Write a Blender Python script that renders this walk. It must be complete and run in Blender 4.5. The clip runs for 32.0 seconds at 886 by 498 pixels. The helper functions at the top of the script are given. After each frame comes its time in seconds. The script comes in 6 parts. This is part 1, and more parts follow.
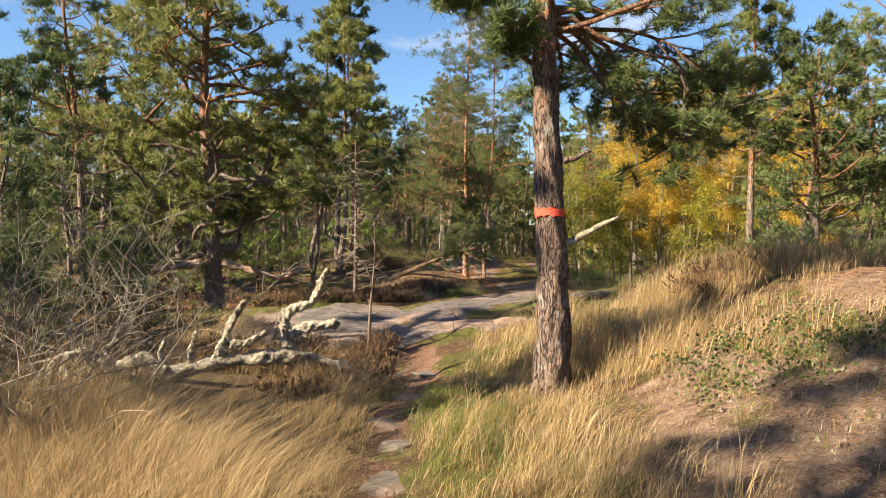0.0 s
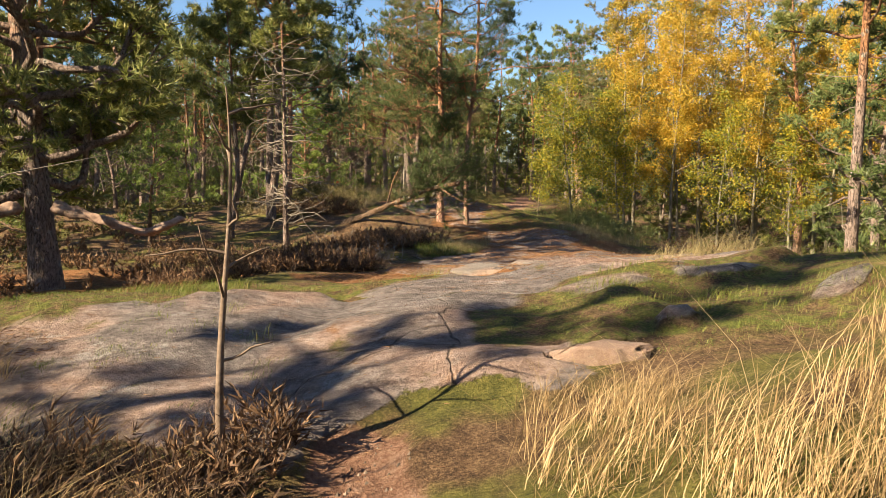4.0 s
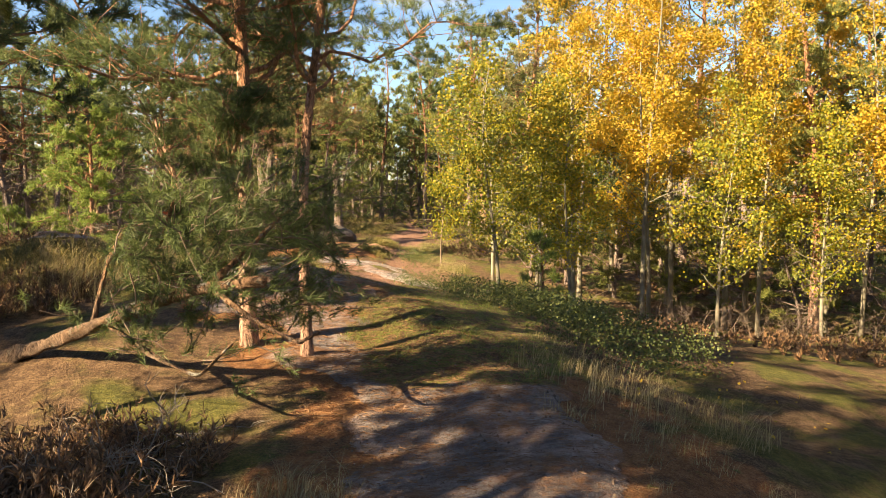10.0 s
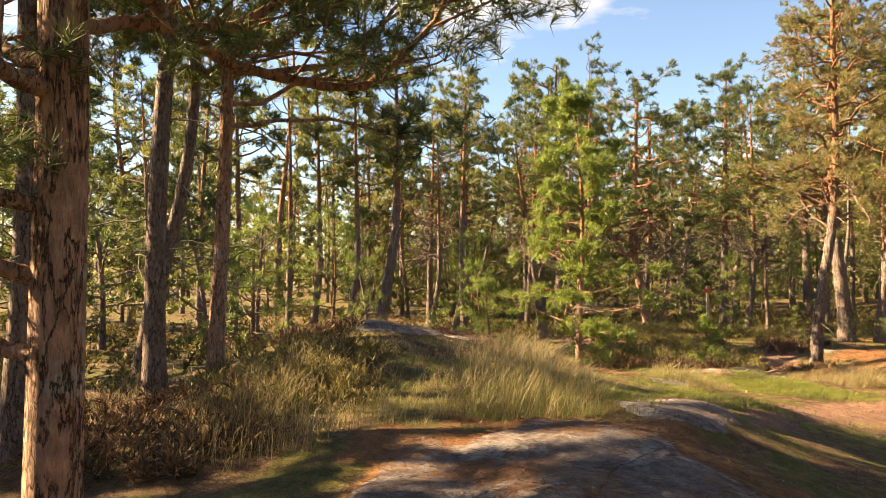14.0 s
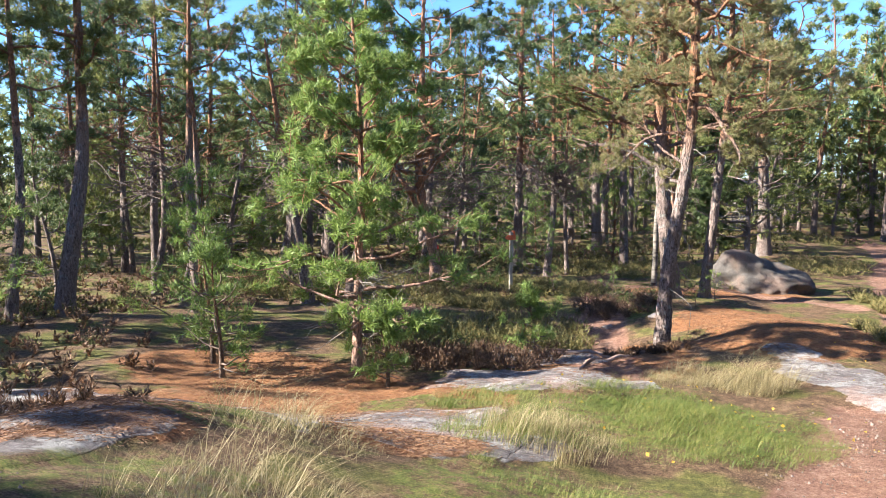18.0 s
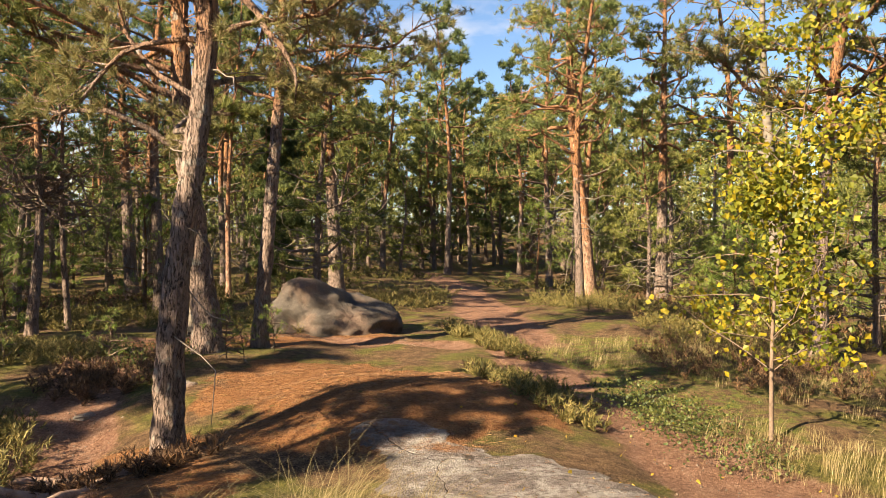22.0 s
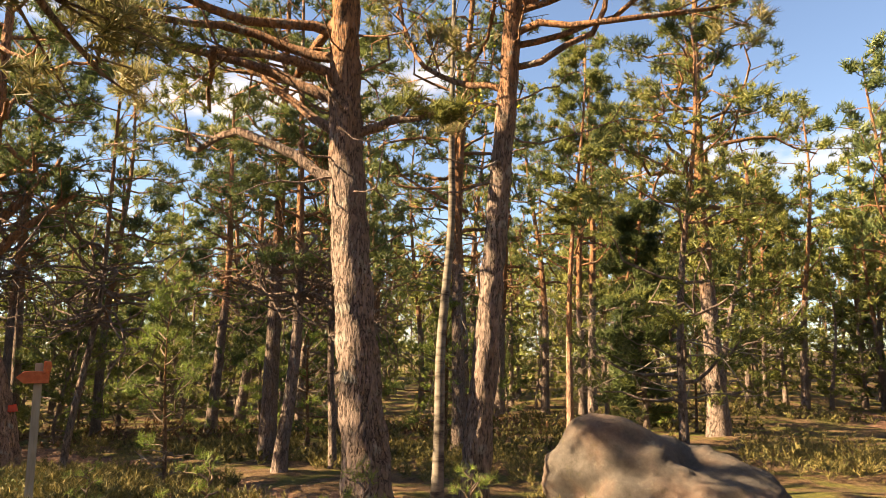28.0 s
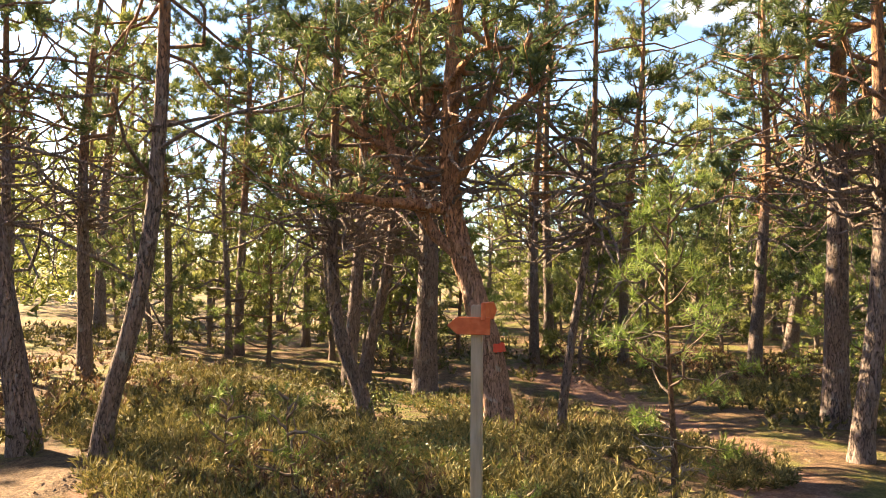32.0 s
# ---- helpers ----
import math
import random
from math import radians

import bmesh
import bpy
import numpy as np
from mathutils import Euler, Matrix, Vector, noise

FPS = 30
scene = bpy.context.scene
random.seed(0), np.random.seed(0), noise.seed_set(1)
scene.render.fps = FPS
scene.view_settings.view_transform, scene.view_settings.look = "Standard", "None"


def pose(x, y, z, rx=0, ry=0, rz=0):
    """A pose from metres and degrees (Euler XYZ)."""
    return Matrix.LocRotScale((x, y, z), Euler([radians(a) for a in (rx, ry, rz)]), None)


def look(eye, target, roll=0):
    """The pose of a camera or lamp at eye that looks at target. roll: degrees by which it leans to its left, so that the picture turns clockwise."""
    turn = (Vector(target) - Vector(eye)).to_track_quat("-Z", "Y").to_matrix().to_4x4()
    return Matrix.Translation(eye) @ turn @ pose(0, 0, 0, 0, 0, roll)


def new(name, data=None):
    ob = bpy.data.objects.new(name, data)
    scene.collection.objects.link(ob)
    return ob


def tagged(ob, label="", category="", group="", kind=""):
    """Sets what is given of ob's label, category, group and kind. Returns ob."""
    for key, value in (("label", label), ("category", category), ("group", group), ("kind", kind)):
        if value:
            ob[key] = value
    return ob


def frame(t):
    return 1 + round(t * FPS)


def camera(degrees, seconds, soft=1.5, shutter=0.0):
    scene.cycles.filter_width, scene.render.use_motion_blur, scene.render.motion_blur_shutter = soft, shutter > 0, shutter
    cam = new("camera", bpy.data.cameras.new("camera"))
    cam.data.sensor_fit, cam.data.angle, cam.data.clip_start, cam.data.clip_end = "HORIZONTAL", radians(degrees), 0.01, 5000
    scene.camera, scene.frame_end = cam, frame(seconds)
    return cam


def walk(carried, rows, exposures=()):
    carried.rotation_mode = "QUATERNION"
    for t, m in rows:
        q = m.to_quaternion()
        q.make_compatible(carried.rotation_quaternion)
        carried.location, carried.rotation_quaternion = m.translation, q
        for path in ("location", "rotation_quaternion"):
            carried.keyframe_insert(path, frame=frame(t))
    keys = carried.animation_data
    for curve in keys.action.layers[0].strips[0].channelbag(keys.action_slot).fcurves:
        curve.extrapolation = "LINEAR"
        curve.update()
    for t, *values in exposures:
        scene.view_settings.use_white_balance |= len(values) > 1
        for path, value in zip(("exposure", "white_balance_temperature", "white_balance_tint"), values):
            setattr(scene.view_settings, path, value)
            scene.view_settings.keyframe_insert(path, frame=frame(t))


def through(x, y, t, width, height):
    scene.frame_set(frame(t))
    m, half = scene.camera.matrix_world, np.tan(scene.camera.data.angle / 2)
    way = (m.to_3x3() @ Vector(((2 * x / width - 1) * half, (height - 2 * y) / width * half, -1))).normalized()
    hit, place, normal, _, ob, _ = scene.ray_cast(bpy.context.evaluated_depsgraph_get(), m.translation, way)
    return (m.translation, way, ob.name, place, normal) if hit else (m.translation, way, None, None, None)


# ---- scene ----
# ---- camera and walk ----
cam = camera(60.6, 32.0, soft=0.6)
PATH = [
    (0, (1.126, -8.984, 1.636), (0.916, -6.996, 1.578), 0.2),
    (0.5, (0.992, -8.136, 1.561), (0.814, -6.144, 1.506), 0.1),
    (1, (0.888, -7.341, 1.511), (0.742, -5.347, 1.465), -0.0),
    (1.5, (0.75, -6.577, 1.441), (0.627, -4.581, 1.385), 0.0),
    (2, (0.589, -5.877, 1.435), (0.471, -3.882, 1.342), 0.0),
    (2.5, (0.539, -5.139, 1.371), (0.413, -3.149, 1.22), 0.1),
    (4.5, (0.289, -2.22, 1.402), (0.195, -0.234, 1.186), 0.0),
    (5, (0.148, -1.369, 1.421), (0.122, 0.621, 1.216), 0.1),
    (5.5, (0.09, -0.482, 1.44), (0.077, 1.51, 1.266), 0.1),
    (6, (0.004, 0.453, 1.489), (0.01, 2.448, 1.343), 0.1),
    (6.5, (-0.054, 1.329, 1.556), (-0.012, 3.325, 1.439), 0.1),
    (7, (-0.142, 2.078, 1.693), (-0.053, 4.074, 1.595), -0.1),
    (7.5, (-0.164, 2.655, 1.84), (0.038, 4.639, 1.681), -0.1),
    (8, (-0.161, 3.332, 1.833), (0.11, 5.302, 1.62), -0.0),
    (8.5, (-0.057, 4.102, 1.798), (0.12, 6.086, 1.612), -0.2),
    (9, (0.133, 4.941, 1.729), (0.247, 6.932, 1.569), -0.3),
    (9.5, (0.347, 5.759, 1.656), (0.487, 7.747, 1.493), -0.5),
    (10, (0.615, 6.597, 1.716), (0.792, 8.581, 1.54), -0.3),
    (10.5, (0.804, 7.357, 1.91), (0.978, 9.344, 1.756), -0.2),
    (11, (1.029, 8.091, 1.909), (1.162, 10.084, 1.808), -0.1),
    (11.5, (1.292, 8.792, 1.96), (1.285, 10.792, 1.913), -0.2),
    (12, (1.563, 9.632, 1.868), (1.316, 11.617, 1.881), -0.1),
    (12.5, (1.731, 10.459, 1.781), (1.228, 12.395, 1.795), -0.1),
    (13, (1.807, 11.334, 1.76), (1.033, 13.179, 1.759), -0.2),
    (13.5, (1.694, 12.129, 1.71), (0.609, 13.809, 1.747), -0.2),
    (14, (1.48, 13.021, 1.705), (0.193, 14.552, 1.72), 0.1),
    (14.5, (1.207, 13.699, 1.765), (-0.13, 15.175, 1.589), -0.1),
    (16.5, (-0.303, 16.113, 2.074), (-1.537, 17.661, 1.788), 0.0),
    (17, (-0.772, 16.72, 2.105), (-1.969, 18.305, 1.878), 0.2),
    (17.5, (-1.202, 17.343, 2.076), (-2.24, 19.042, 1.89), 0.3),
    (18, (-1.505, 18.009, 2.073), (-2.278, 19.844, 1.886), 0.1),
    (18.5, (-1.714, 18.656, 2.025), (-2.238, 20.573, 1.798), -0.1),
    (19, (-1.88, 19.334, 1.916), (-2.205, 21.287, 1.632), -0.3),
    (19.5, (-2.049, 20.197, 1.803), (-2.264, 22.162, 1.494), 0.1),
    (20, (-2.028, 21.051, 1.661), (-2.17, 23.025, 1.372), 0.0),
    (20.5, (-1.952, 21.921, 1.519), (-1.998, 23.906, 1.273), -0.1),
    (21, (-1.824, 22.702, 1.357), (-1.742, 24.692, 1.17), -0.1),
    (21.5, (-1.683, 23.533, 1.221), (-1.483, 25.52, 1.111), -0.1),
    (22, (-1.589, 24.355, 1.152), (-1.295, 26.333, 1.101), -0.1),
    (22.5, (-1.484, 25.06, 1.199), (-1.188, 27.038, 1.184), 0.0),
    (23, (-1.301, 25.878, 1.187), (-1.054, 27.862, 1.213), -0.4),
    (23.5, (-1.185, 26.554, 1.152), (-0.976, 28.543, 1.19), -0.2),
    (24, (-1.001, 27.132, 1.155), (-0.794, 29.12, 1.193), -0.0),
    (24.5, (-0.848, 27.847, 1.076), (-0.579, 29.829, 1.103), -0.1),
    (26.5, (-0.187, 29.587, 1.006), (-0.368, 31.576, 1.123), 0.2),
    (27, (-0.165, 29.847, 0.942), (-0.576, 31.791, 1.164), 0.2),
    (27.5, (-0.22, 30.028, 0.876), (-0.852, 31.903, 1.17), 0.6),
    (28, (-0.458, 30.246, 0.843), (-1.219, 32.073, 1.129), 0.6),
    (28.5, (-0.708, 30.64, 0.842), (-1.593, 32.422, 1.052), 0.3),
    (29, (-0.922, 31.09, 0.926), (-1.965, 32.795, 0.996), 0.2),
    (29.5, (-1.109, 31.452, 0.991), (-2.309, 33.053, 0.991), 0.1),
    (30, (-1.255, 31.764, 0.997), (-2.574, 33.267, 1.035), -0.0),
    (30.5, (-1.421, 32.106, 1.056), (-2.84, 33.514, 1.113), 0.2),
    (31, (-1.697, 32.426, 1.054), (-3.249, 33.687, 1.097), 0.4),
    (31.5, (-1.978, 32.675, 1.033), (-3.648, 33.775, 1.089), 0.1),
    (32, (-2.692, 33.16, 1.011), (-4.454, 34.105, 1.06), 0.4),
]
EXPOSURES = [(0, 1.9, 6900, 8), (2, 1.8, 7000, 8), (5, 2.0, 7600, 10), (8, 2.15, 7500, 9), (9.5, 2.25, 8200, 11), (13, 2.45, 9800, 15), (14.5, 2.6, 9900, 15), (16.5, 2.8, 6000, 10),
             (20, 2.15, 5400, 10), (21, 2.15, 6000, 10), (22.5, 1.95, 8500, 13), (25, 1.95, 9000, 14), (28, 2.45, 9600, 16), (29.2, 2.9, 8300, 14), (30, 2.95, 8300, 14), (32, 3.2, 8500, 15)]
walk(cam, [(t, look(eye, target, roll)) for t, eye, target, roll in PATH], EXPOSURES)

# ---- sky and sun ----
SUN_LEFT, SUN_UP = 120.0, 31.0  # degrees left of +y, and above the horizon
sun_way = Vector((-math.sin(radians(SUN_LEFT)) * math.cos(radians(SUN_UP)), math.cos(radians(SUN_LEFT)) * math.cos(radians(SUN_UP)), math.sin(radians(SUN_UP))))
lamp = bpy.data.lights.new("sun", "SUN")
lamp.energy, lamp.angle, lamp.color = 5.0, radians(0.6), (1.0, 0.84, 0.62)
sun = new("sun", lamp)
sun.matrix_world = look(sun_way * 60, (0, 0, 0))

world = bpy.data.worlds.new("sky")
scene.world = world
world.use_nodes = True
wn, wl = world.node_tree.nodes, world.node_tree.links
wn.clear()
sky = wn.new("ShaderNodeTexSky")
sky.sky_type, sky.sun_disc = "NISHITA", False
sky.sun_elevation, sky.sun_rotation = radians(SUN_UP), radians(360 - SUN_LEFT)
sky.altitude, sky.air_density, sky.dust_density, sky.ozone_density = 0, 1.0, 0.25, 4.5
coord = wn.new("ShaderNodeTexCoord")
squash = wn.new("ShaderNodeMapping")
squash.inputs["Scale"].default_value = (1.0, 1.0, 2.6)
puffs = wn.new("ShaderNodeTexNoise")
puffs.inputs["Scale"].default_value, puffs.inputs["Detail"].default_value = 2.6, 9.0
puffs.inputs["Roughness"].default_value = 0.55
edge = wn.new("ShaderNodeValToRGB")
edge.color_ramp.elements[0].position, edge.color_ramp.elements[1].position = 0.56, 0.74
cloud = wn.new("ShaderNodeMix")
cloud.data_type = "RGBA"
cloud.inputs[7].default_value = (6.6, 6.5, 6.4, 1)
back = wn.new("ShaderNodeBackground")
back.inputs["Strength"].default_value = 0.05
wl.new(coord.outputs["Generated"], squash.inputs["Vector"])
wl.new(squash.outputs["Vector"], puffs.inputs["Vector"])
wl.new(puffs.outputs["Fac"], edge.inputs["Fac"])
wl.new(edge.outputs["Color"], cloud.inputs[0])
tint = wn.new("ShaderNodeMix")
tint.data_type, tint.blend_type = "RGBA", "MULTIPLY"
tint.inputs[0].default_value, tint.inputs[7].default_value = 1.0, (0.86, 0.97, 1.1, 1)
wl.new(sky.outputs["Color"], tint.inputs[6])
wl.new(tint.outputs[2], cloud.inputs[6])
wl.new(cloud.outputs[2], back.inputs["Color"])
wl.new(back.outputs["Background"], wn.new("ShaderNodeOutputWorld").inputs["Surface"])


# ---- materials ----
class Nodes:
    """A node material under construction."""

    def __init__(self, name):
        self.mat = bpy.data.materials.new(name)
        self.mat.use_nodes = True
        self.tree = self.mat.node_tree
        self.shader = self.tree.nodes["Principled BSDF"]
        self.out = self.tree.nodes["Material Output"]
        self.shader.inputs["Specular IOR Level"].default_value = 0.25

    def node(self, kind, **values):
        n = self.tree.nodes.new(kind)
        for key, value in values.items():
            n.inputs[key.replace("_", " ")].default_value = value
        return n

    def link(self, a, b):
        self.tree.links.new(a, b)

    def coords(self, scale=(1, 1, 1), space="Object"):
        c, m = self.node("ShaderNodeTexCoord"), self.node("ShaderNodeMapping")
        m.inputs["Scale"].default_value = scale
        self.link(c.outputs[space], m.inputs["Vector"])
        return m.outputs["Vector"]

    def noise(self, vector, scale, detail=6.0, rough=0.6):
        n = self.node("ShaderNodeTexNoise", Scale=scale, Detail=detail, Roughness=rough)
        self.link(vector, n.inputs["Vector"])
        return n.outputs["Fac"]

    def rich(self, vector, scale, detail=8.0, rough=0.68):
        """Noise spread over the whole range from 0 to 1."""
        n = self.node("ShaderNodeMapRange")
        n.inputs["From Min"].default_value, n.inputs["From Max"].default_value = 0.3, 0.7
        self.link(self.noise(vector, scale, detail, rough), n.inputs["Value"])
        return n.outputs["Result"]

    def ramp(self, fac, *stops):
        n = self.node("ShaderNodeValToRGB")
        e = n.color_ramp.elements
        while len(e) < len(stops):
            e.new(0.5)
        for one, (at, colour) in zip(e, stops):
            one.position, one.color = at, (*colour, 1)
        self.link(fac, n.inputs["Fac"])
        return n.outputs["Color"]

    def mix(self, fac, a, b, how="MIX"):
        n = self.node("ShaderNodeMix")
        n.data_type, n.blend_type = "RGBA", how
        for slot, value in ((0, fac), (6, a), (7, b)):
            if isinstance(value, (float, int)):
                n.inputs[slot].default_value = value
            elif isinstance(value, tuple):
                n.inputs[slot].default_value = (*value, 1)
            else:
                self.link(value, n.inputs[slot])
        return n.outputs[2]

    def maths(self, how, a, b):
        n = self.node("ShaderNodeMath")
        n.operation = how
        for slot, value in zip(n.inputs, (a, b)):
            if isinstance(value, (float, int)):
                slot.default_value = value
            else:
                self.link(value, slot)
        return n.outputs["Value"]

    def step(self, fac, low, high):
        n = self.node("ShaderNodeMapRange")
        n.inputs["From Min"].default_value, n.inputs["From Max"].default_value = low, high
        n.interpolation_type = "SMOOTHSTEP"
        self.link(fac, n.inputs["Value"])
        return n.outputs["Result"]

    def bump(self, fac, strength, distance=0.02):
        n = self.node("ShaderNodeBump", Strength=strength, Distance=distance)
        self.link(fac, n.inputs["Height"])
        self.link(n.outputs["Normal"], self.shader.inputs["Normal"])

    def done(self, colour, rough=0.8):
        self.link(colour, self.shader.inputs["Base Color"])
        if isinstance(rough, float):
            self.shader.inputs["Roughness"].default_value = rough
        else:
            self.link(rough, self.shader.inputs["Roughness"])
        return self.mat


def leafy(name, stops, through=0.35, rough=0.55, scale=0.9, gloss=0.4):
    """Leaves or needles: colour varies from piece to piece and from branch to branch; some light passes through."""
    m = Nodes(name)
    m.shader.inputs["Specular IOR Level"].default_value = gloss
    geo = m.node("ShaderNodeNewGeometry")
    clump = m.noise(m.coords(), scale, 3.0)
    own = m.node("ShaderNodeObjectInfo").outputs["Random"]
    fac = m.maths("ADD", m.maths("MULTIPLY", geo.outputs["Random Per Island"], 0.6), m.maths("MULTIPLY", clump, 0.75))
    fac = m.maths("ADD", fac, m.maths("MULTIPLY", m.maths("SUBTRACT", own, 0.5), 0.22))
    fac = m.maths("SUBTRACT", fac, 0.17)
    colour = m.ramp(fac, *stops)
    m.done(colour, rough)
    thin = m.node("ShaderNodeBsdfTranslucent")
    m.link(colour, thin.inputs["Color"])
    both = m.node("ShaderNodeMixShader", Fac=through)
    m.link(m.shader.outputs["BSDF"], both.inputs[1])
    m.link(thin.outputs["BSDF"], both.inputs[2])
    m.link(both.outputs["Shader"], m.out.inputs["Surface"])
    return m.mat


def bark(name, low, high, lichen, turn_at=3.0, furrow=9.0):
    """Pine bark: grey-brown plates low down, thin flaking orange bark higher up, with lichen."""
    m = Nodes(name)
    v = m.coords((1, 1, 0.22))
    flakes = m.noise(v, furrow * 2.7, 6.0, 0.64)
    off = m.maths("ABSOLUTE", m.maths("SUBTRACT", flakes, 0.5), 0.0)
    crack = m.step(m.maths("ADD", off, m.maths("MULTIPLY", m.noise(m.coords((1, 1, 0.6)), 30.0, 5.0), 0.06)), 0.024, 0.062)
    fine = m.noise(m.coords((1, 1, 0.5)), 42.0, 8.0)
    broad = m.noise(m.coords(), 2.3, 4.0)
    geo = m.node("ShaderNodeSeparateXYZ")
    m.link(m.coords(), geo.inputs["Vector"])
    up = m.step(m.maths("ADD", geo.outputs["Z"], m.maths("MULTIPLY", broad, 2.0)), turn_at, turn_at + 1.6)
    base = m.mix(up, m.ramp(fine, (0.25, tuple(c * 0.5 for c in low)), (0.55, low), (0.8, tuple(min(1, c * 1.5) for c in low))),
                 m.ramp(fine, (0.25, tuple(c * 0.55 for c in high)), (0.6, high), (0.85, tuple(min(1, c * 1.4) for c in high))))
    base = m.mix(m.step(m.noise(m.coords(), 7.0, 9.0), 0.56, 0.68), base, lichen)
    colour = m.mix(crack, tuple(c * 0.22 for c in low), base)
    m.bump(m.maths("ADD", m.maths("ADD", crack, flakes), m.maths("MULTIPLY", fine, 0.5)), 1.0, 0.05)
    return m.done(colour, 0.9)


def node_colour(self, vector, scale):
    n = self.node("ShaderNodeTexNoise", Scale=scale, Detail=3.0)
    self.link(vector, n.inputs["Vector"])
    return n.outputs["Color"]


Nodes.node_colour = node_colour


def plain(name, stops, scale, rough=0.85, bump=0.4, stretch=(1, 1, 1), distance=0.01):
    m = Nodes(name)
    v = m.coords(stretch)
    fac = m.maths("ADD", m.maths("MULTIPLY", m.noise(v, scale, 8.0), 0.65), m.maths("MULTIPLY", m.noise(v, scale * 0.13, 4.0), 0.35))
    m.bump(m.noise(v, scale * 1.7, 9.0), bump, distance)
    return m.done(m.ramp(fac, *stops), rough)


def granite(name, warm=0.0, tone=1.0):
    """Weathered granite: grey to pink, with pale and dark lichen, and cracks."""
    m = Nodes(name)
    v = m.coords()
    grain = m.maths("ADD", m.maths("MULTIPLY", m.rich(v, 170.0, 4.0, 0.8), 0.5), m.maths("MULTIPLY", m.rich(v, 21.0, 9.0, 0.75), 0.5))
    broad = m.noise(v, 1.4, 6.0)
    grey = m.ramp(grain, (0.15, (0.112, 0.105, 0.105)), (0.5, (0.188, 0.176, 0.173)), (0.85, (0.27, 0.255, 0.247)))
    pink = m.ramp(grain, (0.15, (0.203, 0.135, 0.112)), (0.5, (0.3, 0.217, 0.184)), (0.85, (0.39, 0.307, 0.27)))
    colour = m.mix(m.step(broad, 0.42 - warm, 0.66 - warm), grey, pink)
    spots = m.step(m.noise(v, 7.0, 10.0, 0.75), 0.57, 0.68)
    colour = m.mix(m.maths("MULTIPLY", spots, 0.55), colour, (0.44, 0.44, 0.4))
    dark = m.step(m.noise(v, 3.4, 11.0, 0.75), 0.53, 0.66)
    colour = m.mix(m.maths("MULTIPLY", dark, 0.6), colour, (0.085, 0.075, 0.065))
    moss = m.step(m.noise(v, 2.2, 9.0, 0.65), 0.6, 0.72)
    colour = m.mix(m.maths("MULTIPLY", moss, 0.7), colour, (0.15, 0.14, 0.04))
    colour = m.mix(1.0, colour, (tone, tone * 0.97, tone * 0.92), "MULTIPLY")
    m.bump(m.maths("ADD", m.maths("MULTIPLY", grain, 0.35), m.noise(v, 9.0, 10.0, 0.7)), 0.9, 0.03)
    return m.done(colour, 0.88)


PINE_BARK = bark("pine_bark", (0.244, 0.188, 0.168), (0.32, 0.16, 0.085), (0.277, 0.271, 0.254), 4.0)
BANDED_BARK = bark("banded_pine_bark", (0.2, 0.145, 0.125), (0.4, 0.165, 0.07), (0.26, 0.255, 0.24), 3.3)
RED_BARK = bark("red_pine_bark", (0.42, 0.26, 0.197), (0.42, 0.21, 0.118), (0.385, 0.336, 0.286), 2.4)
YOUNG_BARK = bark("young_pine_bark", (0.196, 0.14, 0.105), (0.252, 0.14, 0.077), (0.28, 0.28, 0.245), 0.9, 15.0)
TWIG = plain("twig_bark", ((0.3, (0.07, 0.049, 0.035)), (0.5, (0.154, 0.115, 0.091)), (0.75, (0.252, 0.21, 0.175))), 30.0)
DEAD_TWIG = plain("dead_twig", ((0.3, (0.09, 0.075, 0.0638)), (0.5, (0.18, 0.158, 0.139)), (0.75, (0.3, 0.277, 0.247))), 30.0)
ASPEN_BARK = plain("aspen_bark", ((0.3, (0.06, 0.0525, 0.0375)), (0.48, (0.18, 0.165, 0.128)), (0.75, (0.315, 0.3, 0.247))), 9.0, stretch=(1, 1, 0.4))
BIRCH_BARK = plain("birch_bark", ((0.4, (0.0378, 0.0315, 0.0284)), (0.5, (0.151, 0.136, 0.117)), (0.75, (0.271, 0.252, 0.227))), 7.0, stretch=(0.6, 0.6, 2.0))
NEEDLES = leafy("pine_needles", ((0.1, (0.0396, 0.0572, 0.0161)), (0.42, (0.132, 0.161, 0.043)), (0.7, (0.251, 0.268, 0.0804)), (0.95, (0.329, 0.3, 0.109))), 0.3)
DARK_NEEDLES = leafy("dark_pine_needles", ((0.1, (0.029, 0.0496, 0.0204)), (0.5, (0.0903, 0.131, 0.0439)), (0.9, (0.207, 0.244, 0.0845))), 0.3)
YOUNG_NEEDLES = leafy("young_pine_needles", ((0.1, (0.0611, 0.1, 0.0256)), (0.5, (0.176, 0.254, 0.0577)), (0.9, (0.312, 0.385, 0.0963))), 0.34)
DRY_NEEDLES = leafy("browning_needles", ((0.1, (0.0627, 0.072, 0.027)), (0.5, (0.199, 0.198, 0.078)), (0.9, (0.296, 0.228, 0.114))), 0.34)
YELLOW_LEAF = leafy("yellow_aspen_leaf", ((0.1, (0.134, 0.144, 0.0224)), (0.35, (0.353, 0.274, 0.0384)), (0.65, (0.521, 0.35, 0.048)), (0.95, (0.554, 0.289, 0.0352))), 0.45, 0.5, 0.5)
GREEN_LEAF = leafy("turning_aspen_leaf", ((0.1, (0.072, 0.108, 0.018)), (0.5, (0.187, 0.209, 0.0288)), (0.9, (0.432, 0.324, 0.0288))), 0.45, 0.5, 0.7)
DRY_GRASS = leafy("dry_grass_blade", ((0.1, (0.09, 0.055, 0.025)), (0.45, (0.36, 0.25, 0.125)), (0.9, (0.66, 0.52, 0.31))), 0.3, 0.6, 1.2)
